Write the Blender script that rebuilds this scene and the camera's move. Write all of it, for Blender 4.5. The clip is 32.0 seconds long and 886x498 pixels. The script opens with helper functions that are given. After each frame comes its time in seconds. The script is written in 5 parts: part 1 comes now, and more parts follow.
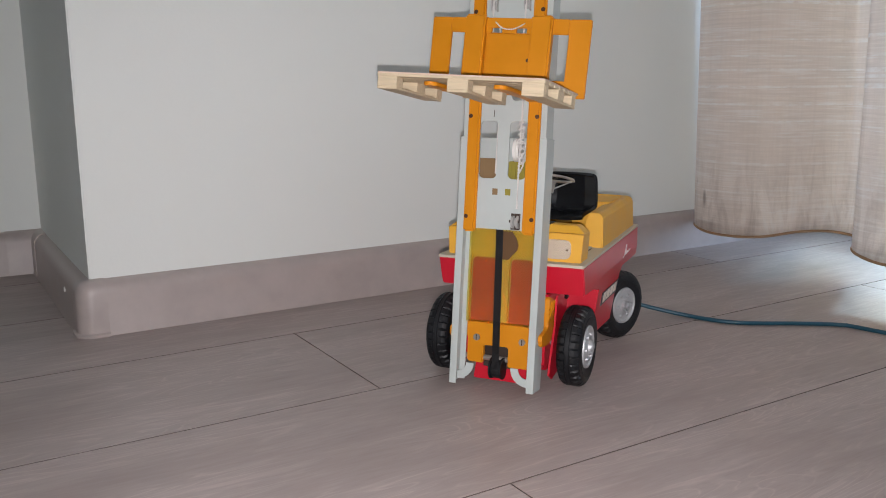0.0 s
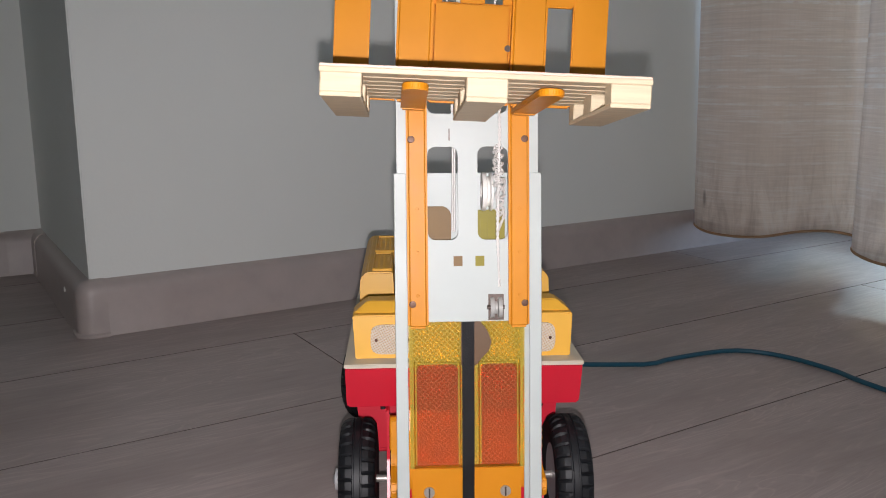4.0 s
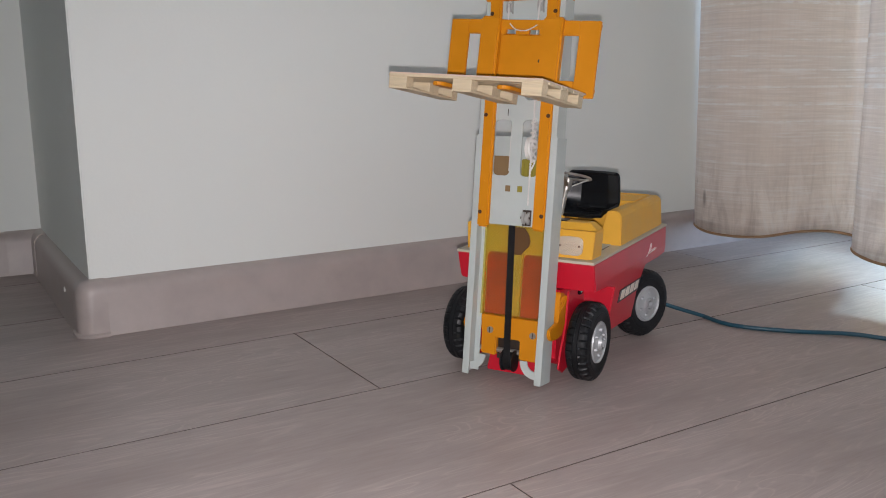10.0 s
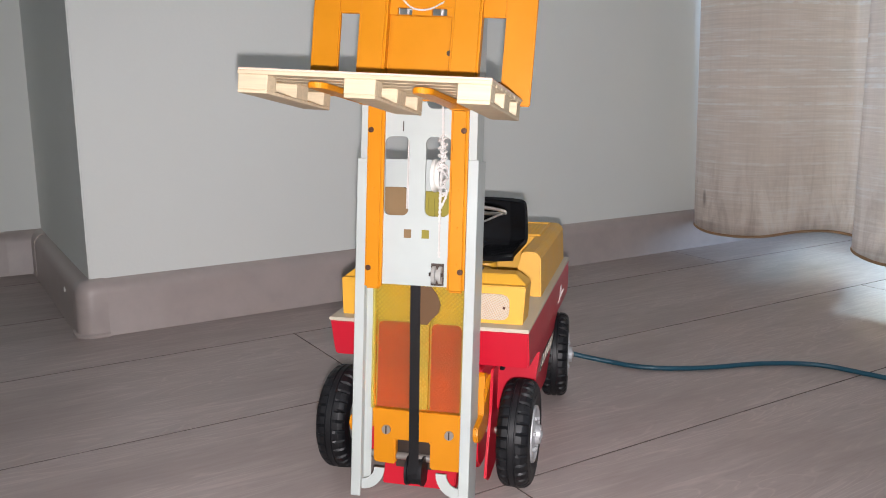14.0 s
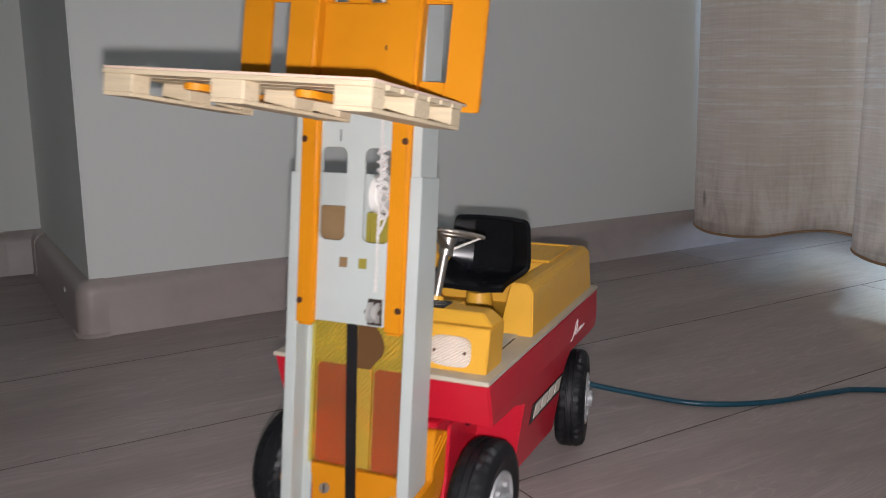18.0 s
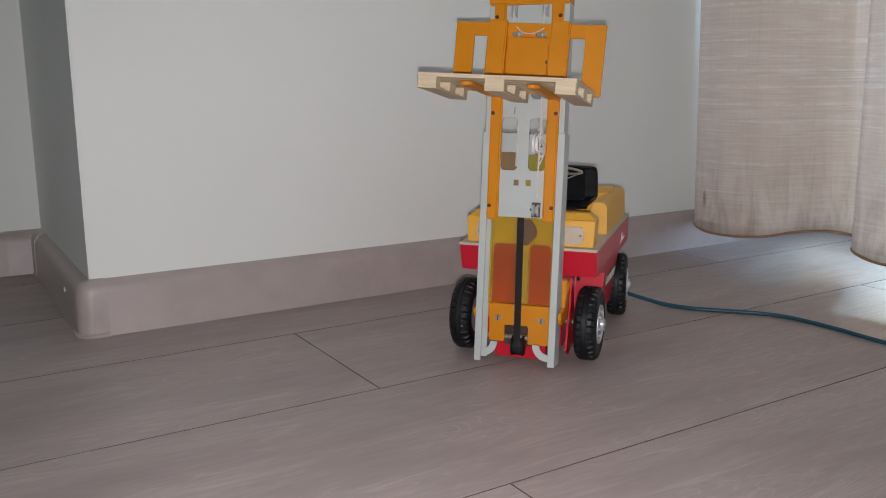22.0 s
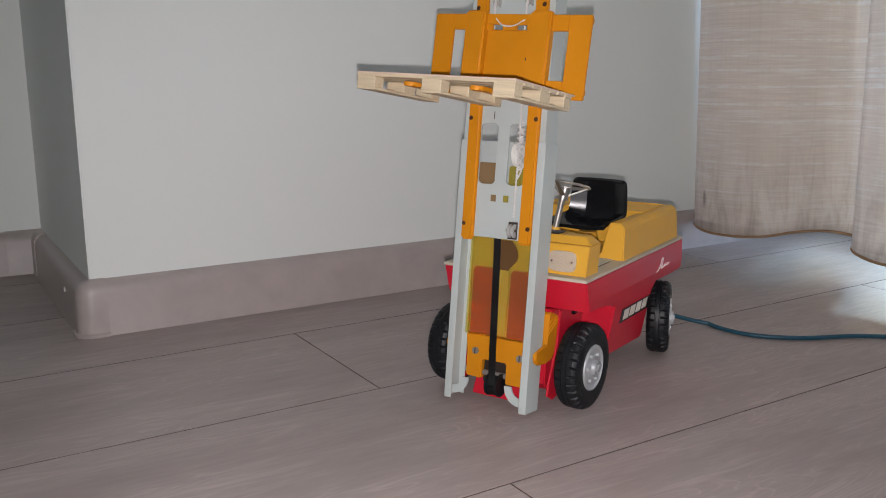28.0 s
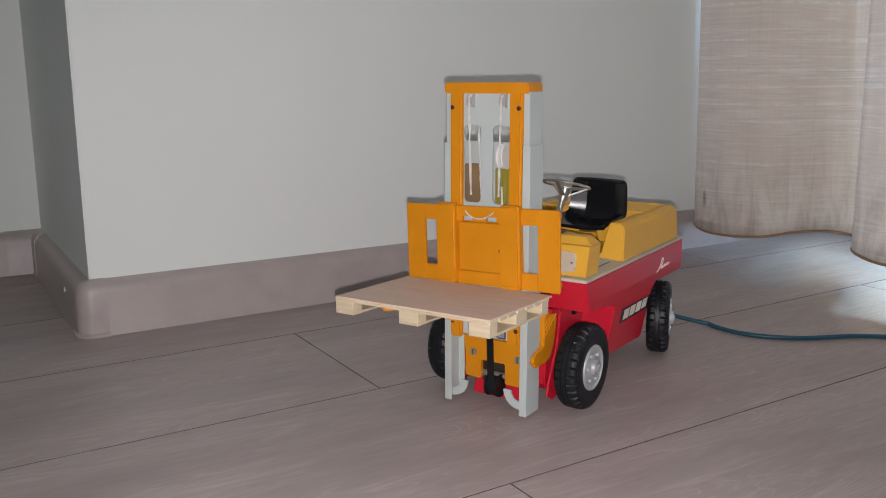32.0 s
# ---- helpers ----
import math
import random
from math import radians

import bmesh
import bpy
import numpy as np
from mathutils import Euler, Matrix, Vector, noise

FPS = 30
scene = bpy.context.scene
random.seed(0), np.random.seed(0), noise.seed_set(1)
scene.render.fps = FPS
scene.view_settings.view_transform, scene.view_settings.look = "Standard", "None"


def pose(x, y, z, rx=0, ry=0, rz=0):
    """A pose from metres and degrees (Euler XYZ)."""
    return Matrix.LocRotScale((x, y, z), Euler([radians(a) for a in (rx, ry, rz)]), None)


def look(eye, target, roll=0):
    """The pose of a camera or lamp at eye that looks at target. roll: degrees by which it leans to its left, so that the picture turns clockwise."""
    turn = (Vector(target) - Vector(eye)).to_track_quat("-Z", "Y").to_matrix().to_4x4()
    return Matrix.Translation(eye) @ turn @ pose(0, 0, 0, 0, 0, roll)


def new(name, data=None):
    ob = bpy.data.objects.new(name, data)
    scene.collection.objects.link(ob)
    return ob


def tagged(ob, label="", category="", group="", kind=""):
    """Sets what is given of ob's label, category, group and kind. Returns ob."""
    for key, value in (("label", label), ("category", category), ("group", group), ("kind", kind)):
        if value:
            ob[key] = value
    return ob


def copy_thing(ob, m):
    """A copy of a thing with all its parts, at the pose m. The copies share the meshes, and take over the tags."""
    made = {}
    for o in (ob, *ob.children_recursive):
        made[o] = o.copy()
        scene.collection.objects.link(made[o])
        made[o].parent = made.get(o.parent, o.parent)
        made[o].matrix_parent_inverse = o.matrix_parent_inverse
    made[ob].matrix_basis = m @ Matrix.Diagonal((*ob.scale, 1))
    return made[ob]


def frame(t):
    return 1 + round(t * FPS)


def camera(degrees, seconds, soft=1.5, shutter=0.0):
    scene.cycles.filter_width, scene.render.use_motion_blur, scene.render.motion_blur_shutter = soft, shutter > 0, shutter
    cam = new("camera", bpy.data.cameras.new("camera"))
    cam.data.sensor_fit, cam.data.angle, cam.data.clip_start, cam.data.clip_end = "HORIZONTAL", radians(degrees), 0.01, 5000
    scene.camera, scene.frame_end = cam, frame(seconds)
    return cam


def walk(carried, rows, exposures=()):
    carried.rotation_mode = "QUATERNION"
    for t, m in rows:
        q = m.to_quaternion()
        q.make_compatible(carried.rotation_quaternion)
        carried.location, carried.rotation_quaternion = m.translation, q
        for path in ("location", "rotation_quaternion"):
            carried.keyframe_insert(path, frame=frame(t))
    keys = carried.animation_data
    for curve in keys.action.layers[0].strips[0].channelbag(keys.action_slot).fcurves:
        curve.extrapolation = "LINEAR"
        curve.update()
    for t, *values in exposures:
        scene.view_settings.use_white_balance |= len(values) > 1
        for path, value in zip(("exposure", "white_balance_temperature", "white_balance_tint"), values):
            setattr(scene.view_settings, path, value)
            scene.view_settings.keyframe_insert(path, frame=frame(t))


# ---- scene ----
# ---- camera ----
LENS = 55.14
HEIGHT = 0.26
cam = camera(LENS, 32.0, soft=1.0, shutter=0.4)
EYE = look((0, 0, HEIGHT), (0.51985, 0.83168, HEIGHT - 0.19508), -0.153)
EXPOSURES = [(0.0, 0.24), (2.0, 0.21), (3.0, -0.17), (3.5, -0.42), (5.5, -0.72), (6.0, -0.74), (6.3, -0.35), (6.6, 0.05), (7.0, 0.18),
             (12.0, 0.15), (13.0, 0.16), (14.5, 0.16), (16.5, -0.64), (17.0, -0.66), (18.0, -0.6), (18.5, -0.25), (19.0, 0.0),
             (20.0, 0.06), (23.0, 0.06), (24.0, -0.05), (25.0, 0.05), (25.5, 0.1), (28.0, 0.02), (32.0, 0.02)]
walk(cam, [(0.0, EYE), (32.0, EYE)], EXPOSURES)

# ---- light ----
world = bpy.data.worlds.new("sky")
scene.world = world
world.use_nodes = True
_n = world.node_tree.nodes
_sky = _n.new("ShaderNodeTexSky")
_sky.sky_type, _sky.sun_disc = "NISHITA", False
_sky.sun_elevation, _sky.sun_rotation = radians(15.6), radians(66.0)
_n["Background"].inputs["Strength"].default_value = 0.1
world.node_tree.links.new(_sky.outputs[0], _n["Background"].inputs["Color"])


def lamp(name, kind, energy, colour, m, size=0.1, size_y=None):
    data = bpy.data.lights.new(name, kind)
    data.energy, data.color = energy, colour
    if kind == "AREA":
        data.shape, data.size, data.size_y = "RECTANGLE", size, size_y or size
    elif kind == "SUN":
        data.angle = size
    else:
        data.shadow_soft_size = size
    ob = new(name, data)
    ob.matrix_world = m
    return ob


# the lamp of the phone that films, just under its lens
torch = lamp("phone_torch", "SPOT", 13.5, (1.042, 0.980, 1.012), EYE @ pose(0.001, -0.0125, 0), 0.003)
torch.data.spot_size, torch.data.spot_blend = radians(110), 1.0
# daylight in the glazed door behind the curtain
lamp("door_daylight", "AREA", 20.0, (0.44, 0.66, 1.0), pose(1.415, 0.0, 1.05, 0, 90, 0), 2.0, 1.3)
# fill light added at the back of the room, in an unseen made-up window
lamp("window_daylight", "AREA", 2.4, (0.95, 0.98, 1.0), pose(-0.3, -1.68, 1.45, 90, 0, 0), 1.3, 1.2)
lamp("sun", "SUN", 0.5, (0.58, 0.84, 1.0), look((0.90, 0.40, 0.275), (0, 0, 0)), radians(4))


# ---- materials ----
def nodes_of(name):
    m = bpy.data.materials.new(name)
    m.use_nodes = True
    nt = m.node_tree
    return m, nt, nt.nodes["Principled BSDF"]


def link(nt, a, b):
    nt.links.new(a, b)


def coords(nt, scale=(1, 1, 1), kind="Object", rot=(0, 0, 0)):
    tc, mp = nt.nodes.new("ShaderNodeTexCoord"), nt.nodes.new("ShaderNodeMapping")
    mp.inputs["Scale"].default_value, mp.inputs["Rotation"].default_value = scale, rot
    link(nt, tc.outputs[kind], mp.inputs["Vector"])
    return mp.outputs[0]


def noise_tex(nt, vec, scale, detail=4, rough=0.55, distort=0.0):
    n = nt.nodes.new("ShaderNodeTexNoise")
    n.inputs["Scale"].default_value, n.inputs["Detail"].default_value = scale, detail
    n.inputs["Roughness"].default_value, n.inputs["Distortion"].default_value = rough, distort
    link(nt, vec, n.inputs["Vector"])
    return n.outputs["Fac"]


def ramp(nt, fac, stops):
    r = nt.nodes.new("ShaderNodeValToRGB")
    el = r.color_ramp.elements
    while len(el) < len(stops):
        el.new(0.5)
    for e, (p, c) in zip(el, stops):
        e.position = p
        e.color = (*c, 1) if len(c) == 3 else (c[0], c[0], c[0], 1)
    link(nt, fac, r.inputs["Fac"])
    return r.outputs["Color"]


def bump(nt, bsdf, height, strength, dist):
    b = nt.nodes.new("ShaderNodeBump")
    b.inputs["Strength"].default_value, b.inputs["Distance"].default_value = strength, dist
    link(nt, height, b.inputs["Height"])
    link(nt, b.outputs[0], bsdf.inputs["Normal"])


def mixc(nt, fac, a, b, mode="MIX"):
    m = nt.nodes.new("ShaderNodeMix")
    m.data_type, m.blend_type = "RGBA", mode
    for sock, v in ((m.inputs[0], fac), (m.inputs[6], a), (m.inputs[7], b)):
        if isinstance(v, (int, float)):
            sock.default_value = v
        elif isinstance(v, tuple):
            sock.default_value = (*v, 1)
        else:
            link(nt, v, sock)
    return m.outputs[2]


def plain(name, colour, rough=0.45, metal=0.0, vary=0.08, grain=400.0, relief=0.06, coat=0.0, spec=0.5, patchy=0.2):
    """A moulded or painted surface: slight blotches, fine grain, uneven gloss."""
    m, nt, b = nodes_of(name)
    v = coords(nt)
    big = noise_tex(nt, v, 35.0, 3)
    fine = noise_tex(nt, v, grain, 3)
    dark = tuple(c * (1 - vary) for c in colour)
    light = tuple(min(1, c * (1 + vary)) for c in colour)
    c1 = ramp(nt, big, [(0.3, dark), (0.7, light)])
    link(nt, c1, b.inputs["Base Color"])
    rr = ramp(nt, big, [(0.25, (rough * (1 - patchy),)), (0.75, (min(1, rough * (1 + patchy)),))])
    link(nt, rr, b.inputs["Roughness"])
    b.inputs["Metallic"].default_value = metal
    b.inputs["Coat Weight"].default_value = coat
    b.inputs["Specular IOR Level"].default_value = spec
    if relief:
        bump(nt, b, fine, relief, 0.0005)
    return m


def wood_floor(name, base, dark, light, along=(1, 30, 1), gloss=0.42):
    """Printed oak: broad mottling, soft grain, a few pale cathedral lines and fine pores. along: how grain stretches on each axis."""
    m, nt, b = nodes_of(name)
    oi = nt.nodes.new("ShaderNodeObjectInfo")
    tc = nt.nodes.new("ShaderNodeTexCoord")
    add = nt.nodes.new("ShaderNodeVectorMath")
    add.operation = "MULTIPLY_ADD"
    comb = nt.nodes.new("ShaderNodeCombineXYZ")
    for k in range(3):
        link(nt, oi.outputs["Random"], comb.inputs[k])
    link(nt, comb.outputs[0], add.inputs[0])
    add.inputs[1].default_value = (7.0, 3.0, 5.0)
    link(nt, tc.outputs["Object"], add.inputs[2])

    def scaled(f, p=1.0):
        mp = nt.nodes.new("ShaderNodeMapping")
        mp.inputs["Scale"].default_value = [f * a ** p for a in along]
        link(nt, add.outputs[0], mp.inputs["Vector"])
        return mp.outputs[0]
    fine = noise_tex(nt, scaled(22.0, 0.72), 1.0, 5, 0.6, 0.6)
    pores = noise_tex(nt, scaled(60.0, 0.72), 1.0, 3, 0.5)
    streak = noise_tex(nt, scaled(2.6, 0.62), 1.0, 2, 0.45, 2.4)
    ring = nt.nodes.new("ShaderNodeMath")
    ring.operation = "PINGPONG"
    ring.inputs[1].default_value = 0.045
    link(nt, streak, ring.inputs[0])
    blot = noise_tex(nt, scaled(5.0, 0.4), 1.0, 4, 0.6)
    mid = noise_tex(nt, scaled(34.0, 0.25), 1.0, 4, 0.65)
    fleck = noise_tex(nt, scaled(38.0, 0.5), 1.0, 3, 0.6, 0.8)
    c = ramp(nt, blot, [(0.32, dark), (0.7, light)])
    c = mixc(nt, ramp(nt, mid, [(0.35, (0.20,)), (0.65, (0.0,))]), c, tuple(x * 0.8 for x in base))
    c = mixc(nt, ramp(nt, fine, [(0.40, (0.15,)), (0.64, (0.0,))]), c, tuple(x * 0.74 for x in base))
    patch = ramp(nt, blot, [(0.40, (0.0,)), (0.56, (1.0,))])
    lines = ramp(nt, ring.outputs[0], [(0.0, (0.36,)), (0.014, (0.0,))])
    c = mixc(nt, mixc(nt, 1.0, lines, patch, "MULTIPLY"), c, tuple(min(1, x * 1.5) for x in base))
    spots = ramp(nt, fleck, [(0.54, (0.0,)), (0.68, (0.25,))])
    c = mixc(nt, mixc(nt, 1.0, spots, patch, "MULTIPLY"), c, tuple(min(1, x * 1.35) for x in base))
    c = mixc(nt, ramp(nt, pores, [(0.32, (0.15,)), (0.44, (0.0,))]), c, tuple(x * 0.55 for x in base))
    link(nt, c, b.inputs["Base Color"])
    link(nt, ramp(nt, fine, [(0.3, (gloss * 1.2,)), (0.7, (gloss * 0.85,))]), b.inputs["Roughness"])
    b.inputs["Specular IOR Level"].default_value = 0.35
    bump(nt, b, fine, 0.04, 0.0006)
    return m


def plaster(name, colour):
    m, nt, b = nodes_of(name)
    v = coords(nt)
    big, mid, fine = noise_tex(nt, v, 1.6, 4), noise_tex(nt, v, 14.0, 4), noise_tex(nt, v, 260.0, 4)
    c = ramp(nt, big, [(0.3, tuple(x * 0.965 for x in colour)), (0.7, colour)])
    c = mixc(nt, ramp(nt, mid, [(0.6, (0.0,)), (0.8, (0.10,))]), c, tuple(x * 0.9 for x in colour))
    link(nt, c, b.inputs["Base Color"])
    b.inputs["Roughness"].default_value = 0.85
    b.inputs["Specular IOR Level"].default_value = 0.25
    bump(nt, b, fine, 0.12, 0.001)
    return m


def linen(name, colour):
    m, nt, b = nodes_of(name)
    v = coords(nt, kind="UV")
    slubs = noise_tex(nt, coords(nt, (15, 330, 1), "UV"), 1.0, 4, 0.6)
    slubv = noise_tex(nt, coords(nt, (260, 4, 1), "UV"), 1.0, 4, 0.6)
    rows = noise_tex(nt, coords(nt, (2.5, 75, 1), "UV"), 1.0, 3, 0.6)
    weave = []
    for s in ((1, 0, 0), (0, 1, 0)):
        w = nt.nodes.new("ShaderNodeTexWave")
        w.bands_direction = "X" if s[0] else "Y"
        w.inputs["Scale"].default_value, w.inputs["Distortion"].default_value = 190.0, 2.0
        link(nt, v, w.inputs["Vector"])
        weave.append(w.outputs["Fac"])
    blot = noise_tex(nt, v, 6.0, 4)
    threads = noise_tex(nt, coords(nt, (0.9, 170, 1), "UV"), 1.0, 2, 0.4)
    dashes = noise_tex(nt, coords(nt, (70, 170, 1), "UV"), 1.0, 3, 0.6)
    smear = noise_tex(nt, coords(nt, (46, 9, 1), "UV"), 1.0, 5, 0.65, 1.2)
    up = nt.nodes.new("ShaderNodeSeparateXYZ")
    link(nt, v, up.inputs[0])
    dark, light = tuple(x * 0.91 for x in colour), tuple(min(1, x * 1.07) for x in colour)
    c = ramp(nt, slubs, [(0.3, dark), (0.5, colour), (0.68, light)])
    c = mixc(nt, ramp(nt, slubv, [(0.3, (0.5,)), (0.6, (0.0,))]), c, dark)
    c = mixc(nt, ramp(nt, blot, [(0.55, (0.0,)), (0.75, (0.22,))]), c, tuple(x * 0.7 for x in colour))
    c = mixc(nt, mixc(nt, 1.0, ramp(nt, slubs, [(0.50, (0.0,)), (0.60, (0.5,))]), ramp(nt, rows, [(0.48, (0.12,)), (0.58, (1.0,))]), "MULTIPLY"), c, (0.96, 0.93, 0.90))
    # grey-brown smears rise from the hem, worn pale between them; single thick pale threads run across
    low = ramp(nt, up.outputs["Y"], [(0.05, (1.0,)), (0.20, (0.0,))])
    c = mixc(nt, mixc(nt, 1.0, ramp(nt, smear, [(0.46, (0.0,)), (0.66, (0.55,))]), low, "MULTIPLY"), c, tuple(x * k for x, k in zip(colour, (0.62, 0.58, 0.55))))
    c = mixc(nt, mixc(nt, 1.0, ramp(nt, smear, [(0.34, (0.5,)), (0.46, (0.0,))]), low, "MULTIPLY"), c, (0.95, 0.91, 0.86))
    across = mixc(nt, 1.0, ramp(nt, threads, [(0.57, (0.0,)), (0.63, (0.9,))]), ramp(nt, dashes, [(0.38, (0.15,)), (0.60, (1.0,))]), "MULTIPLY")
    across = mixc(nt, 1.0, across, ramp(nt, up.outputs["Y"], [(0.06, (0.25,)), (0.22, (1.0,))]), "MULTIPLY")
    c = mixc(nt, across, c, (0.99, 0.95, 0.91))
    # a few old stains near the hem
    for at, size, amount in (((0.103, 0.088), (0.0045, 0.016), 0.55), ((0.067, 0.058), (0.012, 0.006), 0.2), ((0.185, 0.060), (0.016, 0.006), 0.16), ((0.083, 0.112), (0.003, 0.006), 0.2),
                             ((0.14, 0.075), (0.02, 0.03), 0.12), ((0.11, 0.052), (0.03, 0.004), 0.15)):
        off = nt.nodes.new("ShaderNodeVectorMath")
        off.operation = "SUBTRACT"
        off.inputs[1].default_value = (*at, 0)
        link(nt, v, off.inputs[0])
        div = nt.nodes.new("ShaderNodeVectorMath")
        div.operation = "DIVIDE"
        div.inputs[1].default_value = (*size, 1)
        link(nt, off.outputs[0], div.inputs[0])
        far = nt.nodes.new("ShaderNodeVectorMath")
        far.operation = "LENGTH"
        link(nt, div.outputs[0], far.inputs[0])
        c = mixc(nt, ramp(nt, far.outputs["Value"], [(0.35, (amount,)), (1.0, (0.0,))]), c, (0.22, 0.16, 0.12))
    link(nt, c, b.inputs["Base Color"])
    b.inputs["Roughness"].default_value = 0.9
    b.inputs["Sheen Weight"].default_value = 0.1
    h = mixc(nt, 0.5, weave[0], weave[1])
    h = mixc(nt, 0.5, h, slubs)
    bump(nt, b, h, 0.35, 0.0012)
    tr = nt.nodes.new("ShaderNodeBsdfTranslucent")
    link(nt, c, tr.inputs["Color"])
    mx = nt.nodes.new("ShaderNodeMixShader")
    mx.inputs[0].default_value = 0.5
    link(nt, b.outputs[0], mx.inputs[1])
    link(nt, tr.outputs[0], mx.inputs[2])
    link(nt, mx.outputs[0], nt.nodes["Material Output"].inputs["Surface"])
    return m


def grid_lines(nt, scale):
    """Two crossing sets of fine waves, a diamond grid."""
    waves = []
    for a in (45, -45):
        w = nt.nodes.new("ShaderNodeTexWave")
        w.bands_direction, w.wave_profile = "X", "SIN"
        w.inputs["Scale"].default_value = scale
        link(nt, coords(nt, rot=(0, radians(a), 0)), w.inputs["Vector"])
        waves.append(w.outputs["Fac"])
    return mixc(nt, 1.0, waves[0], waves[1], "LIGHTEN")


def amber(name, tint, blur):
    """Yellow plastic that lets light through but blurs what lies behind it."""
    m, nt, b = nodes_of(name)
    b.inputs["Base Color"].default_value = (0.80, 0.66, 0.16, 1)
    b.inputs["Roughness"].default_value = 0.2
    rf = nt.nodes.new("ShaderNodeBsdfRefraction")
    rf.inputs["Color"].default_value = (*tint, 1)
    rf.inputs["Roughness"].default_value, rf.inputs["IOR"].default_value = blur, 1.45
    mx = nt.nodes.new("ShaderNodeMixShader")
    mx.inputs[0].default_value = 0.03
    link(nt, rf.outputs[0], mx.inputs[1])
    link(nt, b.outputs[0], mx.inputs[2])
    link(nt, mx.outputs[0], nt.nodes["Material Output"].inputs["Surface"])
    return m


def amber_grid(name, haze, line, face=(0.82, 0.69, 0.13), through_tint=(0.98, 0.94, 0.72), scale=180.0):
    """A pressed diamond grid of fine light lines on clear yellow plastic."""
    m, nt, b = nodes_of(name)
    h = grid_lines(nt, scale)
    b.inputs["Base Color"].default_value = (*face, 1)
    b.inputs["Roughness"].default_value = 0.25
    bump(nt, b, h, 0.1, 0.0005)
    tp = nt.nodes.new("ShaderNodeBsdfTransparent")
    tp.inputs["Color"].default_value = (*through_tint, 1)
    mx = nt.nodes.new("ShaderNodeMixShader")
    link(nt, ramp(nt, h, [(0.72, (haze,)), (0.98, (line,))]), mx.inputs[0])
    link(nt, tp.outputs[0], mx.inputs[1])
    link(nt, b.outputs[0], mx.inputs[2])
    link(nt, mx.outputs[0], nt.nodes["Material Output"].inputs["Surface"])
    return m


def lens_mat(name):
    m, nt, b = nodes_of(name)
    waves = []
    for d in ("X", "Z"):
        w = nt.nodes.new("ShaderNodeTexWave")
        w.bands_direction = d
        w.inputs["Scale"].default_value = 230.0
        link(nt, coords(nt, rot=(0, radians(30), 0)), w.inputs["Vector"])
        waves.append(w.outputs["Fac"])
    h = mixc(nt, 1.0, waves[0], waves[1], "LIGHTEN")
    link(nt, ramp(nt, h, [(0.3, (0.84, 0.64, 0.42)), (0.9, (0.95, 0.86, 0.72))]), b.inputs["Base Color"])
    b.inputs["Roughness"].default_value, b.inputs["Transmission Weight"].default_value = 0.15, 0.35
    b.inputs["Coat Weight"].default_value = 0.6
    bump(nt, b, h, 0.6, 0.0006)
    return m


def pale_wood(name, colour):
    m, nt, b = nodes_of(name)
    g = noise_tex(nt, coords(nt, (30, 500, 500)), 1.0, 5, 0.6)
    big = noise_tex(nt, coords(nt), 60.0, 3)
    c = ramp(nt, g, [(0.3, tuple(x * 0.85 for x in colour)), (0.7, tuple(min(1, x * 1.08) for x in colour))])
    c = mixc(nt, ramp(nt, big, [(0.5, (0.0,)), (0.8, (0.2,))]), c, tuple(x * 0.75 for x in colour))
    link(nt, c, b.inputs["Base Color"])
    b.inputs["Roughness"].default_value = 0.6
    bump(nt, b, g, 0.1, 0.0004)
    return m


FLOOR = wood_floor("laminate", (0.402, 0.335, 0.313), (0.358, 0.296, 0.274), (0.456, 0.388, 0.367))
JOINT = plain("joint_core", (0.12, 0.092, 0.082), 0.9)
SKIRT = plain("skirting_laminate", (0.422, 0.362, 0.338), 0.4, vary=0.06, grain=160, relief=0.08)
CAP = plain("skirting_cap", (0.42, 0.362, 0.338), 0.35)
WALL = plaster("wall_paint", (0.828, 0.85, 0.812))
CEIL = plaster("ceiling_paint", (0.8, 0.8, 0.79))
LINEN = linen("linen", (0.91, 0.815, 0.735))
HEM = plain("hem", (0.36, 0.22, 0.12), 0.9, grain=900, relief=0.3)
FRAME_WHITE = plain("frame_white", (0.8, 0.8, 0.79), 0.4)
RED = plain("red_plastic", (0.57, 0.014, 0.034), 0.30, vary=0.03, grain=700, relief=0.0, spec=0.35, patchy=0.04)
YELLOW = plain("yellow_plastic", (0.78, 0.415, 0.042), 0.42, vary=0.05, grain=900, relief=0.05)
ORANGE = plain("orange_paint", (0.64, 0.240, 0.008), 0.42, vary=0.05, grain=500, relief=0.05, spec=0.25)
METAL = plain("pale_enamel", (0.475, 0.52, 0.50), 0.45, vary=0.04, grain=500, relief=0.03)
BEIGE = plain("beige_plastic", (0.55, 0.50, 0.40), 0.45, vary=0.07)
BLACK = plain("black_gloss", (0.007, 0.0075, 0.009), 0.24, vary=0.2, relief=0.02, spec=0.35)
RUBBER = plain("rubber", (0.006, 0.0068, 0.0085), 0.52, vary=0.25, grain=900, relief=0.1, spec=0.4)
BELT = plain("belt_rubber", (0.018, 0.018, 0.02), 0.6, vary=0.2, grain=1200, relief=0.2)
SILVER = plain("silver_plastic", (0.50, 0.51, 0.52), 0.42, 0.45, vary=0.06, relief=0.05)
CHROME = plain("chrome", (0.42, 0.39, 0.35), 0.36, 0.9, vary=0.1, relief=0.02)
STEEL = plain("steel", (0.42, 0.39, 0.36), 0.35, 0.6, vary=0.15)
RUST = plain("rusty_screw", (0.10, 0.045, 0.025), 0.45, 0.4, vary=0.3)
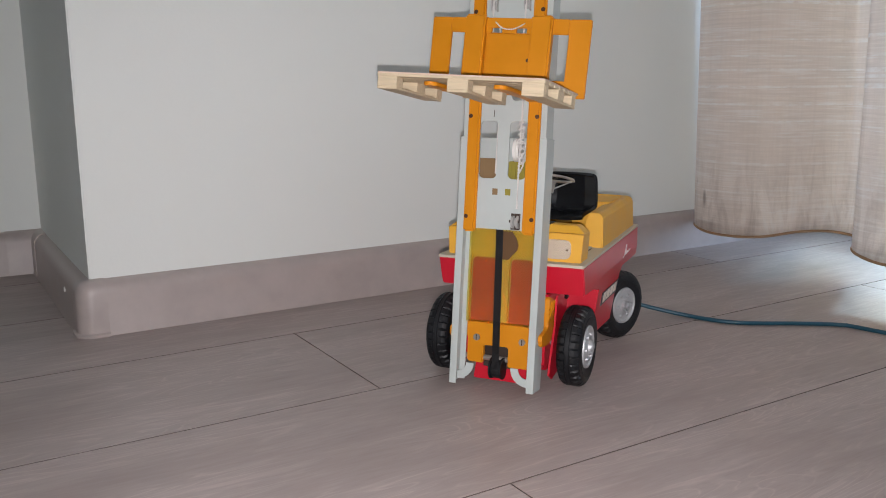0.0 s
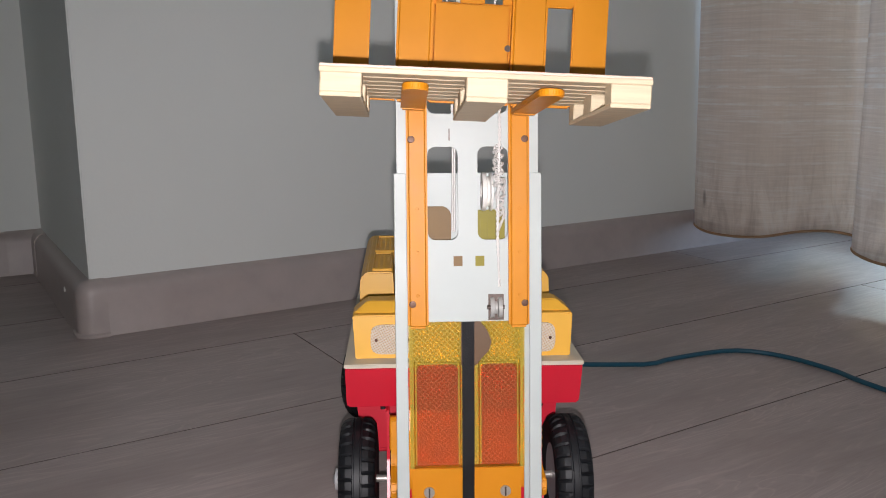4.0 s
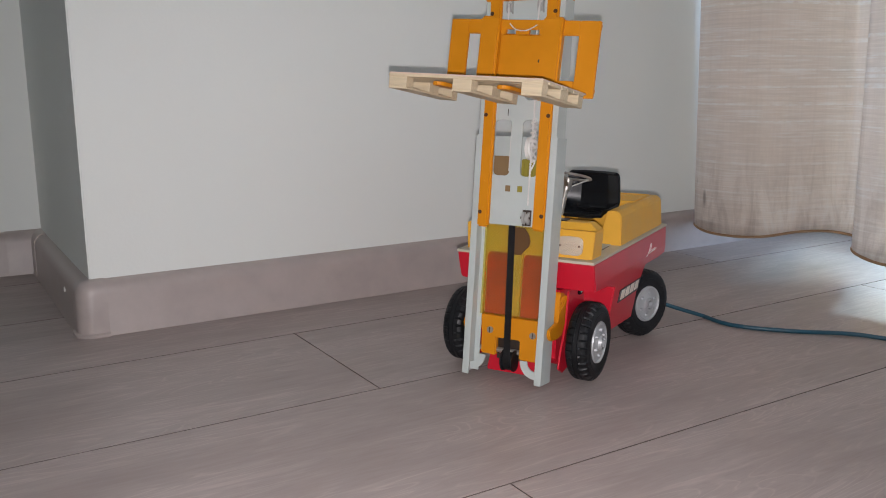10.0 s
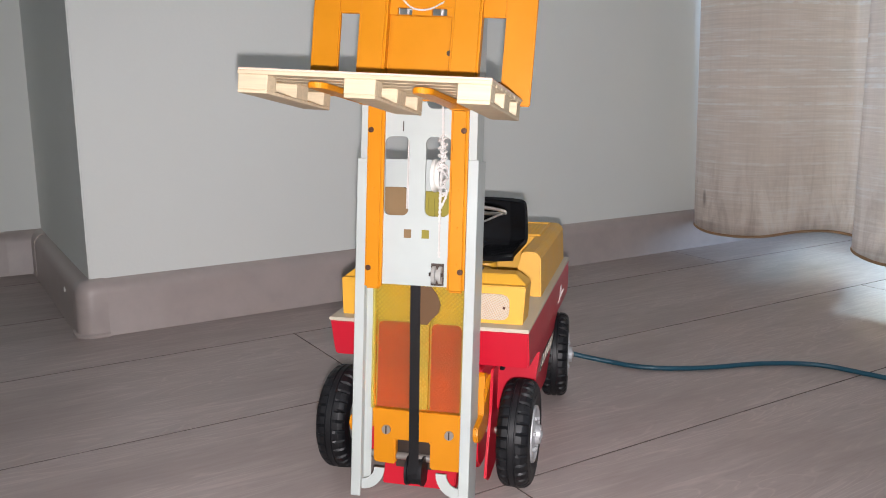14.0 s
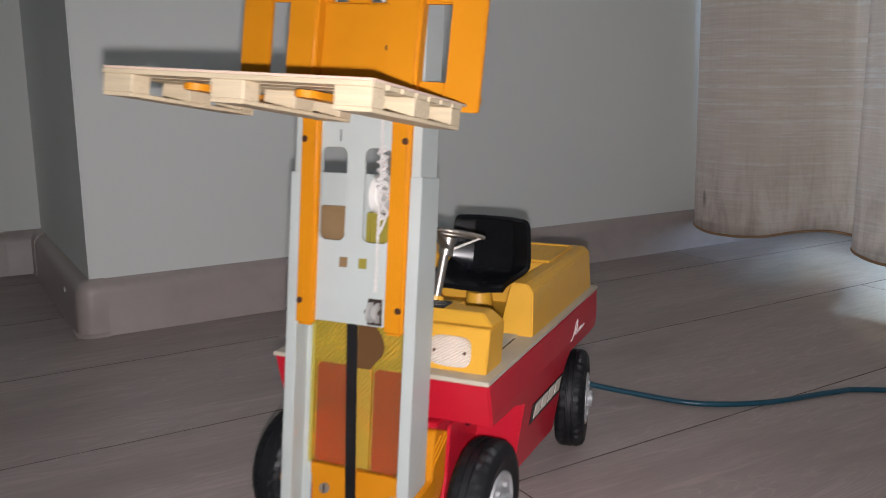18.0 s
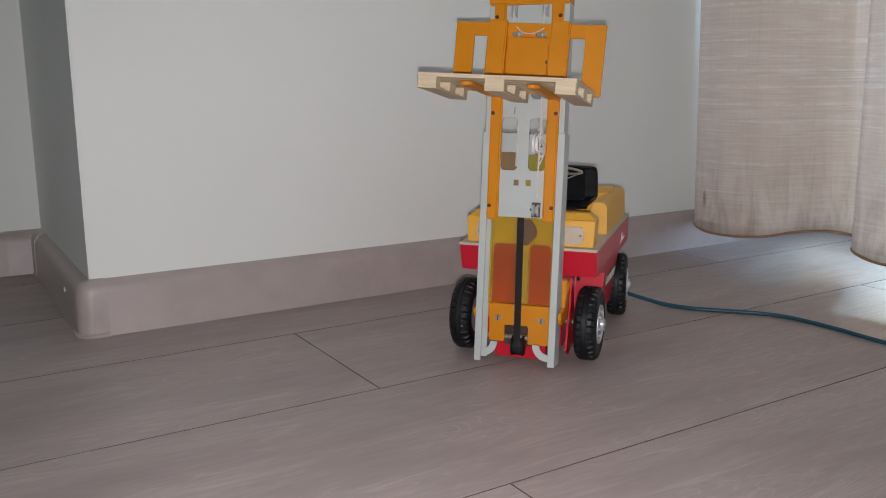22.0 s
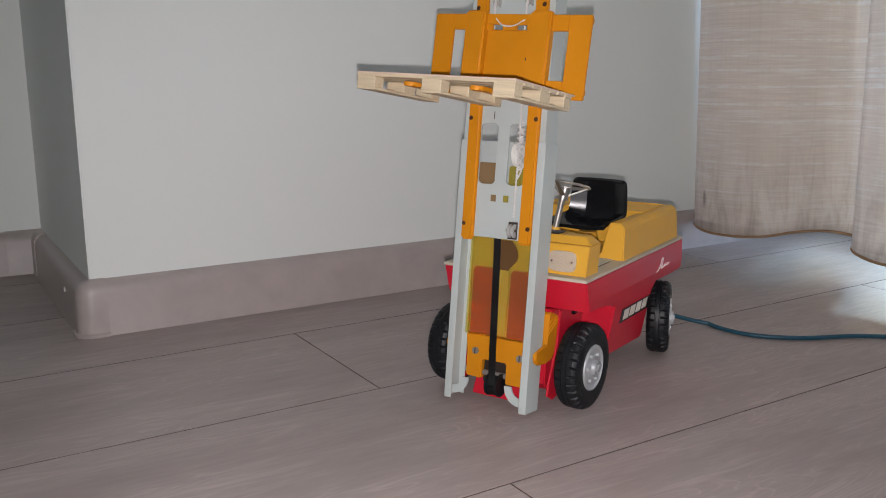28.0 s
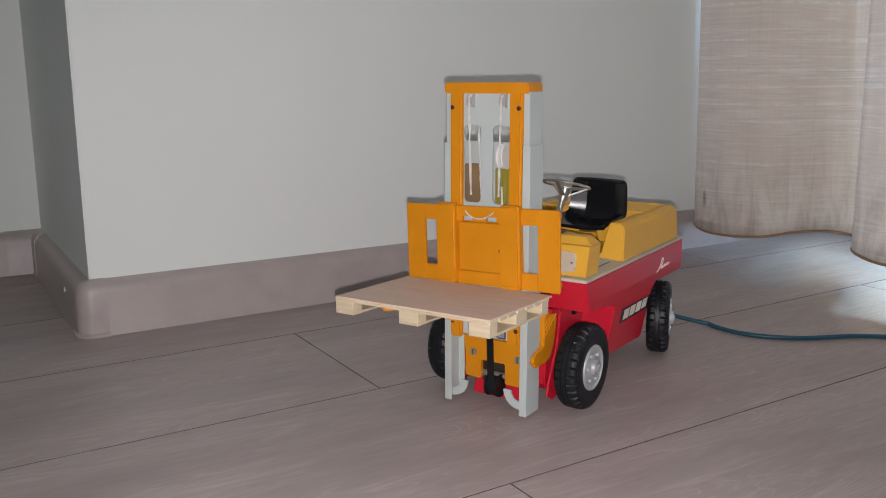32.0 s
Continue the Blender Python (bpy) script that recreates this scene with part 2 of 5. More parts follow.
# dark steel, also used for bars and sheets that draw shade in gaps
STEEL_AND_SHADE = plain("dark_steel", (0.08, 0.06, 0.05), 0.4, 0.6, vary=0.2)
AMBER = amber("amber_plastic", (0.66, 0.57, 0.22), 0.38)
AMBER_GRID = amber_grid("amber_grid", 0.08, 0.34, scale=150.0)
AMBER_LIP = amber_grid("amber_lip", 0.22, 0.26)
AMBER_STRIPE = amber_grid("amber_stripe", 0.12, 0.45, scale=150.0)
# the red tint stands for the red hull showing through the screen
AMBER_FINE = amber_grid("red_amber_grid", 0.05, 0.20, (0.76, 0.50, 0.22), (0.93, 0.56, 0.40), 150.0)
# brown for yellow in shade behind the slots, olive for the screen there
SLOT_BROWN = plain("brown_plastic", (0.23, 0.15, 0.075), 0.5, vary=0.12, spec=0.2)
OLIVE = plain("olive_plastic", (0.27, 0.23, 0.04), 0.5, vary=0.12, spec=0.2)
LENSM = lens_mat("lamp_lens")
PALE = pale_wood("pale_wood", (0.62, 0.51, 0.345))
PINKWOOD = pale_wood("deck_sheet_wood", (0.70, 0.53, 0.42))
CORD = plain("white_cord", (0.66, 0.64, 0.61), 0.3, grain=3000, relief=0.4, coat=0.4)
KNOB = plain("white_plastic", (0.8, 0.79, 0.75), 0.35)
PULLEY = plain("grey_nylon", (0.40, 0.40, 0.38), 0.35)
BADGE = plain("badge_black", (0.012, 0.012, 0.012), 0.35, vary=0.3)
BADGEW = plain("badge_white", (0.80, 0.72, 0.62), 0.5)
PRINT = plain("white_print", (0.85, 0.75, 0.72), 0.5)
CABLE = plain("teal_cable", (0.010, 0.070, 0.108), 0.38, vary=0.1, relief=0.04)
DASH = plain("dash_black", (0.02, 0.02, 0.022), 0.4)
DIAL = plain("dial_grey", (0.12, 0.12, 0.125), 0.4)

MM = 0.001


# ---- mesh helpers: millimetres ----
def box(bm, x0, x1, y0, y1, z0, z1, bev=0.0, seg=2):
    g = bmesh.ops.create_cube(bm, size=1.0)["verts"]
    for v in g:
        v.co = Vector((x0 + (v.co.x + 0.5) * (x1 - x0), y0 + (v.co.y + 0.5) * (y1 - y0), z0 + (v.co.z + 0.5) * (z1 - z0)))
    if bev:
        es = list({e for v in g for e in v.link_edges})
        bmesh.ops.bevel(bm, geom=es, offset=bev, segments=seg, affect="EDGES", clamp_overlap=True)


def prism(bm, pts, axis, a0, a1, bev=0.0, shift=None):
    """A polygon swept along an axis. pts: the other two coordinates in xyz order. shift: a function of the finished point."""
    def co(p, a):
        u = list(p)
        u.insert("xyz".index(axis), a)
        return Vector(u)
    lo = [bm.verts.new(co(p, a0)) for p in pts]
    hi = [bm.verts.new(co(p, a1)) for p in pts]
    n = len(pts)
    fs = [bm.faces.new(lo), bm.faces.new(hi)]
    fs += [bm.faces.new((lo[i], lo[(i + 1) % n], hi[(i + 1) % n], hi[i])) for i in range(n)]
    if shift:
        for v in lo + hi:
            v.co = shift(v.co)
    bmesh.ops.recalc_face_normals(bm, faces=fs)
    if bev:
        es = list({e for f in fs for e in f.edges})
        bmesh.ops.bevel(bm, geom=es, offset=bev, segments=2, affect="EDGES", clamp_overlap=True)


def lathe(bm, profile, axis="x", centre=(0, 0, 0), seg=32):
    """A closed profile of (radius, place along the axis) turned round the axis."""
    k = "xyz".index(axis)
    rings = []
    for i in range(seg):
        a = 2 * math.pi * i / seg
        ring = []
        for r, h in profile:
            u = [r * math.cos(a), r * math.sin(a)]
            u.insert(k, h)
            ring.append(bm.verts.new(Vector(u) + Vector(centre)))
        rings.append(ring)
    fs = []
    for i in range(seg):
        p, q = rings[i], rings[(i + 1) % seg]
        for j in range(len(profile) - 1):
            fs.append(bm.faces.new((p[j], p[j + 1], q[j + 1], q[j])))
    bmesh.ops.remove_doubles(bm, verts=list({v for f in fs for v in f.verts}), dist=0.001)
    bmesh.ops.recalc_face_normals(bm, faces=bm.faces[:])


def rod(bm, a, b, r, seg=12, r2=None):
    a, b = Vector(a), Vector(b)
    q = (b - a).to_track_quat("Z", "Y").to_matrix().to_4x4()
    bmesh.ops.create_cone(bm, cap_ends=True, segments=seg, radius1=r, radius2=r if r2 is None else r2, depth=(b - a).length,
                          matrix=Matrix.Translation((a + b) / 2) @ q)


def spline(pts, step):
    """Points along a smooth curve through pts."""
    P = [Vector(p) for p in pts]
    P = [2 * P[0] - P[1]] + P + [2 * P[-1] - P[-2]]
    out = []
    for i in range(1, len(P) - 2):
        for k in range(step):
            t = k / step
            a, b, c, d = P[i - 1], P[i], P[i + 1], P[i + 2]
            out.append(0.5 * ((2 * b) + (c - a) * t + (2 * a - 5 * b + 4 * c - d) * t * t + (3 * b - a - 3 * c + d) * t ** 3))
    out.append(P[-2])
    return out


def twisted(bm, pts, r, pitch=5.0, seg=5):
    """Two strands wound round each other along a smooth line."""
    pts = spline(pts, 10)
    for phase in (0.0, math.pi):
        way, run = [], 0.0
        for i, p in enumerate(pts):
            d = (pts[min(i + 1, len(pts) - 1)] - pts[max(i - 1, 0)]).normalized()
            u = d.orthogonal().normalized() if abs(d.z) < 0.9 else (Vector((1, 0, 0)) - d * d.x).normalized()
            v = d.cross(u)
            if i:
                run += (p - pts[i - 1]).length
            a = phase + run * 2 * math.pi / pitch
            way.append(p + r * 0.6 * (math.cos(a) * u + math.sin(a) * v))
        tube(bm, way, r * 0.62, seg)


def tube(bm, pts, r, seg=8):
    pts = [Vector(p) for p in pts]
    rings, side = [], None
    for i, p in enumerate(pts):
        d = (pts[min(i + 1, len(pts) - 1)] - pts[max(i - 1, 0)]).normalized()
        if side is None:
            side = d.orthogonal().normalized()
        side = (side - d * side.dot(d)).normalized()
        up = d.cross(side)
        rings.append([bm.verts.new(p + r * (math.cos(2 * math.pi * k / seg) * side + math.sin(2 * math.pi * k / seg) * up)) for k in range(seg)])
    for p, q in zip(rings, rings[1:]):
        for k in range(seg):
            bm.faces.new((p[k], p[(k + 1) % seg], q[(k + 1) % seg], q[k]))
    bm.faces.new(rings[0][::-1])
    bm.faces.new(rings[-1])


def part(name, bm, material, parent=None, label="", smooth=0.0, unit=MM, more=()):
    """Links a bmesh as one mesh object under a thing or a part. smooth: the angle up to which edges are soft."""
    if unit != 1:
        bmesh.ops.scale(bm, vec=(unit, unit, unit), verts=bm.verts[:])
    if smooth:
        for f in bm.faces:
            f.smooth = True
        for e in bm.edges:
            if len(e.link_faces) == 2 and e.calc_face_angle(0) > radians(smooth):
                e.smooth = False
    me = bpy.data.meshes.new(name)
    bm.to_mesh(me)
    bm.free()
    me.materials.append(material)
    for extra in more:
        me.materials.append(extra)
    ob = new(name, me)
    ob.parent = parent
    return tagged(ob, label)


def group_empty(name, parent=None):
    ob = new(name)
    ob.empty_display_size = 0.01
    ob.parent = parent
    return ob


def again(ob, m, parent=None):
    """A second object on the same mesh."""
    c = new(ob.name.split(".")[0], ob.data)
    c.parent = parent or ob.parent
    c.matrix_basis = m
    return c


B = bmesh.new

# ---- room: metres ----
WX, WY, WY2 = 0.1425, 0.919, 1.284      # outer corner of the near wall, and the wall at the back of the recess
RX, LX, BY, TOP = 1.335, -1.7, -1.7, 2.45


def wall(name, x0, x1, y0, y1, z0=0.0, z1=TOP, label="", mat=WALL):
    bm = B()
    box(bm, x0, x1, y0, y1, z0, z1, 0.0)
    ob = part(name, bm, mat, unit=1)
    return tagged(ob, label, "wall", kind="structure")


def wall_with_opening(name, axis, at, thick, a0, a1, o0, o1, oz0, oz1, label):
    """A wall in the plane axis = at, with one opening."""
    bm = B()
    for p0, p1, z0, z1 in ((a0, o0, 0, TOP), (o1, a1, 0, TOP), (o0, o1, oz1, TOP), (o0, o1, 0, oz0)):
        if z1 - z0 > 1e-4:
            if axis == "x":
                box(bm, at, at + thick, p0, p1, z0, z1)
            else:
                box(bm, p0, p1, at, at + thick, z0, z1)
    return tagged(part(name, bm, WALL, unit=1), label, "wall", kind="structure")


bm = B()
box(bm, WX, RX, WY, WY2 + 0.1, 0, TOP, 0.0015, 2)
tagged(part("wall_north", bm, WALL, unit=1), "smooth light grey-white painted wall with a sharp outer corner", "wall", kind="structure")
wall("wall_recess", LX, WX, WY2, WY2 + 0.1, label="light painted wall at the back of the recess")
wall("wall_west", LX - 0.1, LX, BY - 0.1, WY2 + 0.1, label="plain light painted wall")
wall_with_opening("wall_east", "x", RX, 0.14, BY - 0.1, WY2 + 0.1, -0.75, 1.05, 0.012, 2.1, "light painted wall with a glazed door behind the curtain")
# this opening is added only to hold the fill light
wall_with_opening("wall_south", "y", BY - 0.1, 0.1, LX, RX, -1.0, 0.4, 0.85, 2.1, "plain light painted wall with an opening added for fill light")
bm = B()
box(bm, LX - 0.1, RX + 0.14, BY - 0.1, WY2 + 0.1, TOP, TOP + 0.1)
tagged(part("ceiling", bm, CEIL, unit=1), "plain white painted ceiling", "ceiling", kind="structure")

bm = B()
box(bm, -30, 30, -30, 30, -0.5, -0.06)
tagged(part("ground", bm, plain("soil", (0.16, 0.15, 0.13), 0.9), unit=1), "plain ground outside the room", "ground", kind="structure")


GLASS, _gt, _gb = nodes_of("window_glass")
_gb.inputs["Base Color"].default_value, _gb.inputs["Roughness"].default_value = (0.96, 0.98, 0.97, 1), 0.02
_gb.inputs["Transmission Weight"].default_value, _gb.inputs["IOR"].default_value = 1.0, 1.45


def opening_frame(name, axis, at, o0, o1, z0, z1, label, kind_word):
    root = tagged(group_empty(name), label, kind_word, kind="structure")
    w = 0.05
    for nm, p0, p1, h0, h1 in (("frame_stile", o0, o0 + w, z0, z1), ("frame_stile", o1 - w, o1, z0, z1), ("frame_rail", o0 + w, o1 - w, z1 - w, z1),
                               ("frame_rail", o0 + w, o1 - w, z0, z0 + w), ("frame_stile", (o0 + o1) / 2 - w / 2, (o0 + o1) / 2 + w / 2, z0 + w, z1 - w)):
        bm = B()
        if axis == "x":
            box(bm, at, at + 0.05, p0, p1, h0, h1, 0.004)
        else:
            box(bm, p0, p1, at, at + 0.05, h0, h1, 0.004)
        part(nm, bm, FRAME_WHITE, root, unit=1)
    mid = (o0 + o1) / 2
    for p0, p1 in ((o0 + w, mid - w / 2), (mid + w / 2, o1 - w)):
        bm = B()
        if axis == "x":
            box(bm, at + 0.040, at + 0.044, p0, p1, z0 + w, z1 - w)
        else:
            box(bm, p0, p1, at + 0.006, at + 0.010, z0 + w, z1 - w)
        pane = part("pane", bm, GLASS, root, "clear window glass", unit=1)
        pane.visible_shadow = False


opening_frame("door_1", "x", RX + 0.05, -0.75, 1.05, 0.012, 2.1, "white framed glazed door behind the curtain", "door")
# unseen window, added round the fill light
opening_frame("window_1", "y", BY - 0.08, -1.0, 0.4, 0.85, 2.1, "unseen white framed window added round the fill light", "window")


# skirting: a rounded laminate profile with moulded corner caps
def profile_run(bm, pts, proud=0.0):
    """Runs the skirting's profile along a line on the floor; the room lies on its right-hand side."""
    prof = [(0, 0), (0.0158, 0), (0.0156, 0.0016), (0.0147, 0.0032), (0.0145, 0.046), (0.013, 0.053), (0.009, 0.0585), (0.004, 0.0605), (0, 0.061)]
    (x0, y0), (x1, y1) = pts
    d = Vector((x1 - x0, y1 - y0)).normalized()
    n = Vector((d.y, -d.x))
    ends = []
    for x, y in pts:
        ends.append([bm.verts.new((x + n.x * (a + proud * (a > 0)), y + n.y * (a + proud * (a > 0)), b * 0.955 + proud * (b > 0.05))) for a, b in prof])
    k = len(prof)
    faces = [bm.faces.new(ends[0]), bm.faces.new(ends[1][::-1])]
    for i in range(k):
        faces.append(bm.faces.new((ends[0][i], ends[0][(i + 1) % k], ends[1][(i + 1) % k], ends[1][i])))
    bmesh.ops.recalc_face_normals(bm, faces=faces)


def skirting(name, pts, label):
    bm = B()
    profile_run(bm, pts)
    return tagged(part(name, bm, SKIRT, smooth=40, unit=1), label, "skirting board", kind="structure")


skirting("baseboard_north", [(WX + 0.012, WY), (RX - 0.0005, WY)], "grey-brown wood-look laminate skirting with a rounded top")
skirting("baseboard_return", [(WX, WY2 - 0.02), (WX, WY + 0.012)], "grey-brown wood-look laminate skirting with a rounded top")
skirting("baseboard_recess", [(LX + 0.0005, WY2), (WX - 0.035, WY2)], "grey-brown wood-look laminate skirting with a rounded top")
skirting("baseboard_west", [(LX, BY + 0.02), (LX, WY2 - 0.02)], "grey-brown wood-look laminate skirting")
skirting("baseboard_south", [(RX - 0.02, BY), (LX + 0.02, BY)], "grey-brown wood-look laminate skirting")


def corner_cap():
    """Outer corner cap: a quarter-round bead that wraps the corner, with short wings."""
    bm = B()
    prof = [(0.0182, 0.0), (0.0182, 0.0026), (0.0157, 0.0042), (0.0155, 0.047), (0.0140, 0.054), (0.0099, 0.0594), (0.005, 0.0614), (0.0, 0.0618)]
    rows = []
    spots = [((WX + 0.014, WY), (0, -1))]
    for i in range(9):
        a = radians(-90 - 90 * i / 8)
        spots.append(((WX, WY), (math.cos(a), math.sin(a))))
    spots.append(((WX, WY + 0.014), (-1, 0)))
    for (x, y), (nx, ny) in spots:
        rows.append([bm.verts.new((x + nx * r, y + ny * r, z * 0.955)) for r, z in prof])
    for p, q in zip(rows, rows[1:]):
        for j in range(len(prof) - 1):
            vs = [p[j], p[j + 1], q[j + 1], q[j]]
            bm.faces.new(vs)
    for row in (rows[0], rows[-1]):
        bm.faces.new(row + [bm.verts.new((WX + 0.014, WY, 0) if row is rows[0] else (WX, WY + 0.014, 0))])
    bmesh.ops.remove_doubles(bm, verts=bm.verts[:], dist=1e-5)
    bmesh.ops.recalc_face_normals(bm, faces=bm.faces[:])
    ob = part("trim_outer_corner", bm, CAP, smooth=50, unit=1)
    tagged(ob, "moulded grey-brown plastic cap round the skirting's outer corner", "corner cap", kind="structure")
    bm = B()
    profile_run(bm, [(WX - 0.046, WY2), (WX - 0.0005, WY2)], 0.0009)
    profile_run(bm, [(WX, WY2 - 0.0005), (WX, WY2 - 0.046)], 0.0009)
    tagged(part("trim_inner_corner", bm, CAP, smooth=40, unit=1), "moulded grey-brown plastic cap in the skirting's inner corner", "corner cap", kind="structure")


corner_cap()

# a white disc puts a bright glint on the skirting
bm = B()
rod(bm, (WX * 1000 - 14.0, 988, 36), (WX * 1000 - 15.8, 988, 36), 3.4, 14, 2.6)
tagged(part("skirting_screw", bm, KNOB), "small white disc standing for a glint on the skirting", "screw")


# curtain
def curtain():
    path = [(1.070, 0.909), (1.010, 0.886), (0.991, 0.834), (1.012, 0.768), (1.074, 0.746), (1.132, 0.726), (1.138, 0.694), (1.080, 0.655),
            (1.015, 0.630), (0.995, 0.595), (1.002, 0.550), (1.060, 0.520), (1.120, 0.480), (1.090, 0.430), (1.000, 0.390), (0.995, 0.330),
            (1.060, 0.290), (1.125, 0.250), (1.080, 0.200), (0.995, 0.150), (1.000, 0.080), (1.080, 0.030), (1.125, -0.030), (1.060, -0.090),
            (0.995, -0.150), (1.020, -0.230), (1.110, -0.280), (1.090, -0.360), (1.000, -0.420), (1.010, -0.500), (1.100, -0.560), (1.120, -0.640)]
    pts = spline([(x, y, 0) for x, y in path], 8)
    length = [0.0]
    for a, b in zip(pts, pts[1:]):
        length.append(length[-1] + (b - a).length)
    zs = [0.041 + 2.18 * (k / 40) ** 1.25 for k in range(41)]
    bm = B()
    uv = bm.loops.layers.uv.new("UVMap")
    rows = []
    for z in zs:
        row = []
        for i, p in enumerate(pts):
            h = z - 0.041
            sway = -0.046 * (1 - math.exp(-h / 0.35)) + 0.010 * math.sin(3.1 * h + 0.05 * i) * min(1, h * 1.2) + 0.004 * math.sin(0.9 * i + 9 * h) * min(1, h * 3)
            sag = 0.004 * math.sin(i * 0.21 + 1.0) if z < 0.05 else 0.0
            row.append((bm.verts.new((p.x + sway, p.y + 0.5 * sway, z + sag)), length[i]))
        rows.append(row)
    for k in range(len(rows) - 1):
        for i in range(len(pts) - 1):
            q = [rows[k][i], rows[k][i + 1], rows[k + 1][i + 1], rows[k + 1][i]]
            f = bm.faces.new([v for v, _ in q])
            for lp, (v, s) in zip(f.loops, q):
                lp[uv].uv = (s, v.co.z)
            f.smooth = True
    root = tagged(group_empty("curtain"), "heavy beige linen curtain hanging just clear of the floor", "curtain")
    ob = part("cloth", bm, LINEN, root, unit=1)
    md = ob.modifiers.new("thickness", "SOLIDIFY")
    md.thickness, md.offset = 0.0012, 0
    bm = B()
    tube(bm, [(p.x, p.y, 0.0415 + 0.004 * math.sin(i * 0.21 + 1.0)) for i, p in enumerate(pts)], 0.0022, 6)
    part("hem", bm, HEM, root, "rust-brown stitched hem", smooth=60, unit=1)
    bm = B()
    rod(bm, (1.06, 0.915, 2.23), (1.06, -0.75, 2.23), 0.014, 16)
    rail = part("curtain_rail", bm, FRAME_WHITE, unit=1, smooth=40)
    tagged(rail, "white round curtain rail under the ceiling", "curtain rail")


curtain()


# ---- toy forklift: millimetres; x to its left side, y to its rear, z up, front axle over the origin ----
forklift = tagged(group_empty("toy_forklift"), "red and yellow plastic toy forklift with a tall orange mast", "toy forklift")
PIVOT = (0, -28.8, 17)      # where the mast tilts
AXLE_F, AXLE_R, RADIUS = 5.0, 170.4, 34.7


def flank(z):
    return 1 - max(0, 84 - z) * 0.00166


def taper(v):
    """The hull narrows downwards."""
    return Vector((v.x * flank(v.z), v.y, v.z))


def build_hull():
    bm = B()
    side = [(-5, 105), (224.5, 105), (226.5, 75), (206, 74), (156, 75), (147, 68), (136, 27), (132, 25), (53, 29), (51, 32), (58, 72), (43, 77), (2, 79.5)]
    prism(bm, side, "x", -66, 66)
    bmesh.ops.bisect_plane(bm, geom=bm.verts[:] + bm.edges[:] + bm.faces[:], plane_co=(0, 0, 84), plane_no=(0, 0, 1))
    for v in bm.verts:
        v.co = taper(v.co)
    bmesh.ops.bevel(bm, geom=[e for e in bm.edges if e.calc_face_angle(0) > 0.4], offset=0.9, segments=2, affect="EDGES", clamp_overlap=True)
    hull = part("hull", bm, RED, forklift, "glossy red plastic lower body")
    for s in (-1, 1):
        bm = B()
        prism(bm, [(52, 30), (66, 28), (74, 71), (60, 70)], "x", s * 57, s * 63.4, 0.6, taper)
        part("fender_rib", bm, RED, hull)
    bm = B()
    prism(bm, [(-66.5, -5.8), (66.5, -5.8), (66.5, 225.5), (-66.5, 225.5)], "z", 104.8, 107.2, 0.5)
    part("rim_strip", bm, BEIGE, hull, "narrow beige edging strip")
    # name plate: black field with pale slanted bars
    for s in (1, -1):
        def on_side(y, z, out):
            return Vector((s * (66 * flank(z) + out), y, z))
        bm = B()
        q = [(73, 53.3), (140, 52.5), (145, 64.6), (76, 65.6)]
        a = [bm.verts.new(on_side(y, z, 0.1)) for y, z in q]
        b = [bm.verts.new(on_side(y, z, 0.6)) for y, z in q]
        bm.faces.new(a)
        bm.faces.new(b)
        for i in range(4):
            bm.faces.new((a[i], a[(i + 1) % 4], b[(i + 1) % 4], b[i]))
        bmesh.ops.recalc_face_normals(bm, faces=bm.faces[:])
        part("name_plate", bm, BADGE, hull, "black slanted maker's plate")
        for i in range(4):
            bm = B()
            y0 = 79.0 + i * 14.6
            for q in ([(y0, 55.2), (y0 + 11.8, 55.0), (y0 + 14.0, 63.8), (y0 + 2.6, 64.0)],):
                a = [bm.verts.new(on_side(y, z, 0.62)) for y, z in q]
                b = [bm.verts.new(on_side(y, z, 0.85)) for y, z in q]
                fs = [bm.faces.new(a), bm.faces.new(b)] + [bm.faces.new((a[j], a[(j + 1) % 4], b[(j + 1) % 4], b[j])) for j in range(4)]
                bmesh.ops.recalc_face_normals(bm, faces=fs)
            part("plate_mark", bm, BADGEW, hull, "pale block mark on the plate")
        bm = B()
        curve = [(153, 84.0), (158, 85), (163, 89), (167, 94), (170, 94.6), (169, 90.5), (164, 86), (169, 85.6), (176, 86.6), (182, 86.2), (188, 87.4)]
        tube(bm, spline([on_side(y, z, -0.25) for y, z in curve], 4), 0.75, 5)
        for k in range(4):
            tube(bm, [on_side(169 + 4 * k, 85.6, -0.2), on_side(170.0 + 4 * k, 88.4, -0.2)], 0.65, 5)
        part("script_mark", bm, PRINT, hull, "small white swirl mark", 60)
    # inner frame between the wheels
    bm = B()
    prism(bm, [(-14, 20), (-6, 12), (48, 12), (140, 16), (205, 26), (205, 73), (40, 76), (-4, 79), (-12, 60)], "x", -36, 36, 1.0)
    part("chassis", bm, RED, forklift, "red plastic frame under the body")
    for s in (-1, 1):
        bm = B()
        prism(bm, [(-24, 14), (-14, 8), (10, 12), (12, 40), (6, 79), (-3, 79), (-8, 52), (-20, 26)], "x", min(s * 41.9, s * 43.7), max(s * 41.9, s * 43.7), 0.5)
        part("front_bracket", bm, RED, forklift)
    bm = B()
    box(bm, -52.5, 52.5, 24, 80, 107.0, 107.9, 0.3)
    plate = part("foot_plate", bm, plain("grey_plate", (0.50, 0.52, 0.48), 0.45), forklift, "pale grey floor plate of the cab")
    for s in (-1, 1):
        bm = B()
        box(bm, s * 53.1 - 0.5, s * 53.1 + 0.5, 30, 72, 107.0, 107.5)
        part("seam", bm, STEEL_AND_SHADE, plate)
        bm = B()
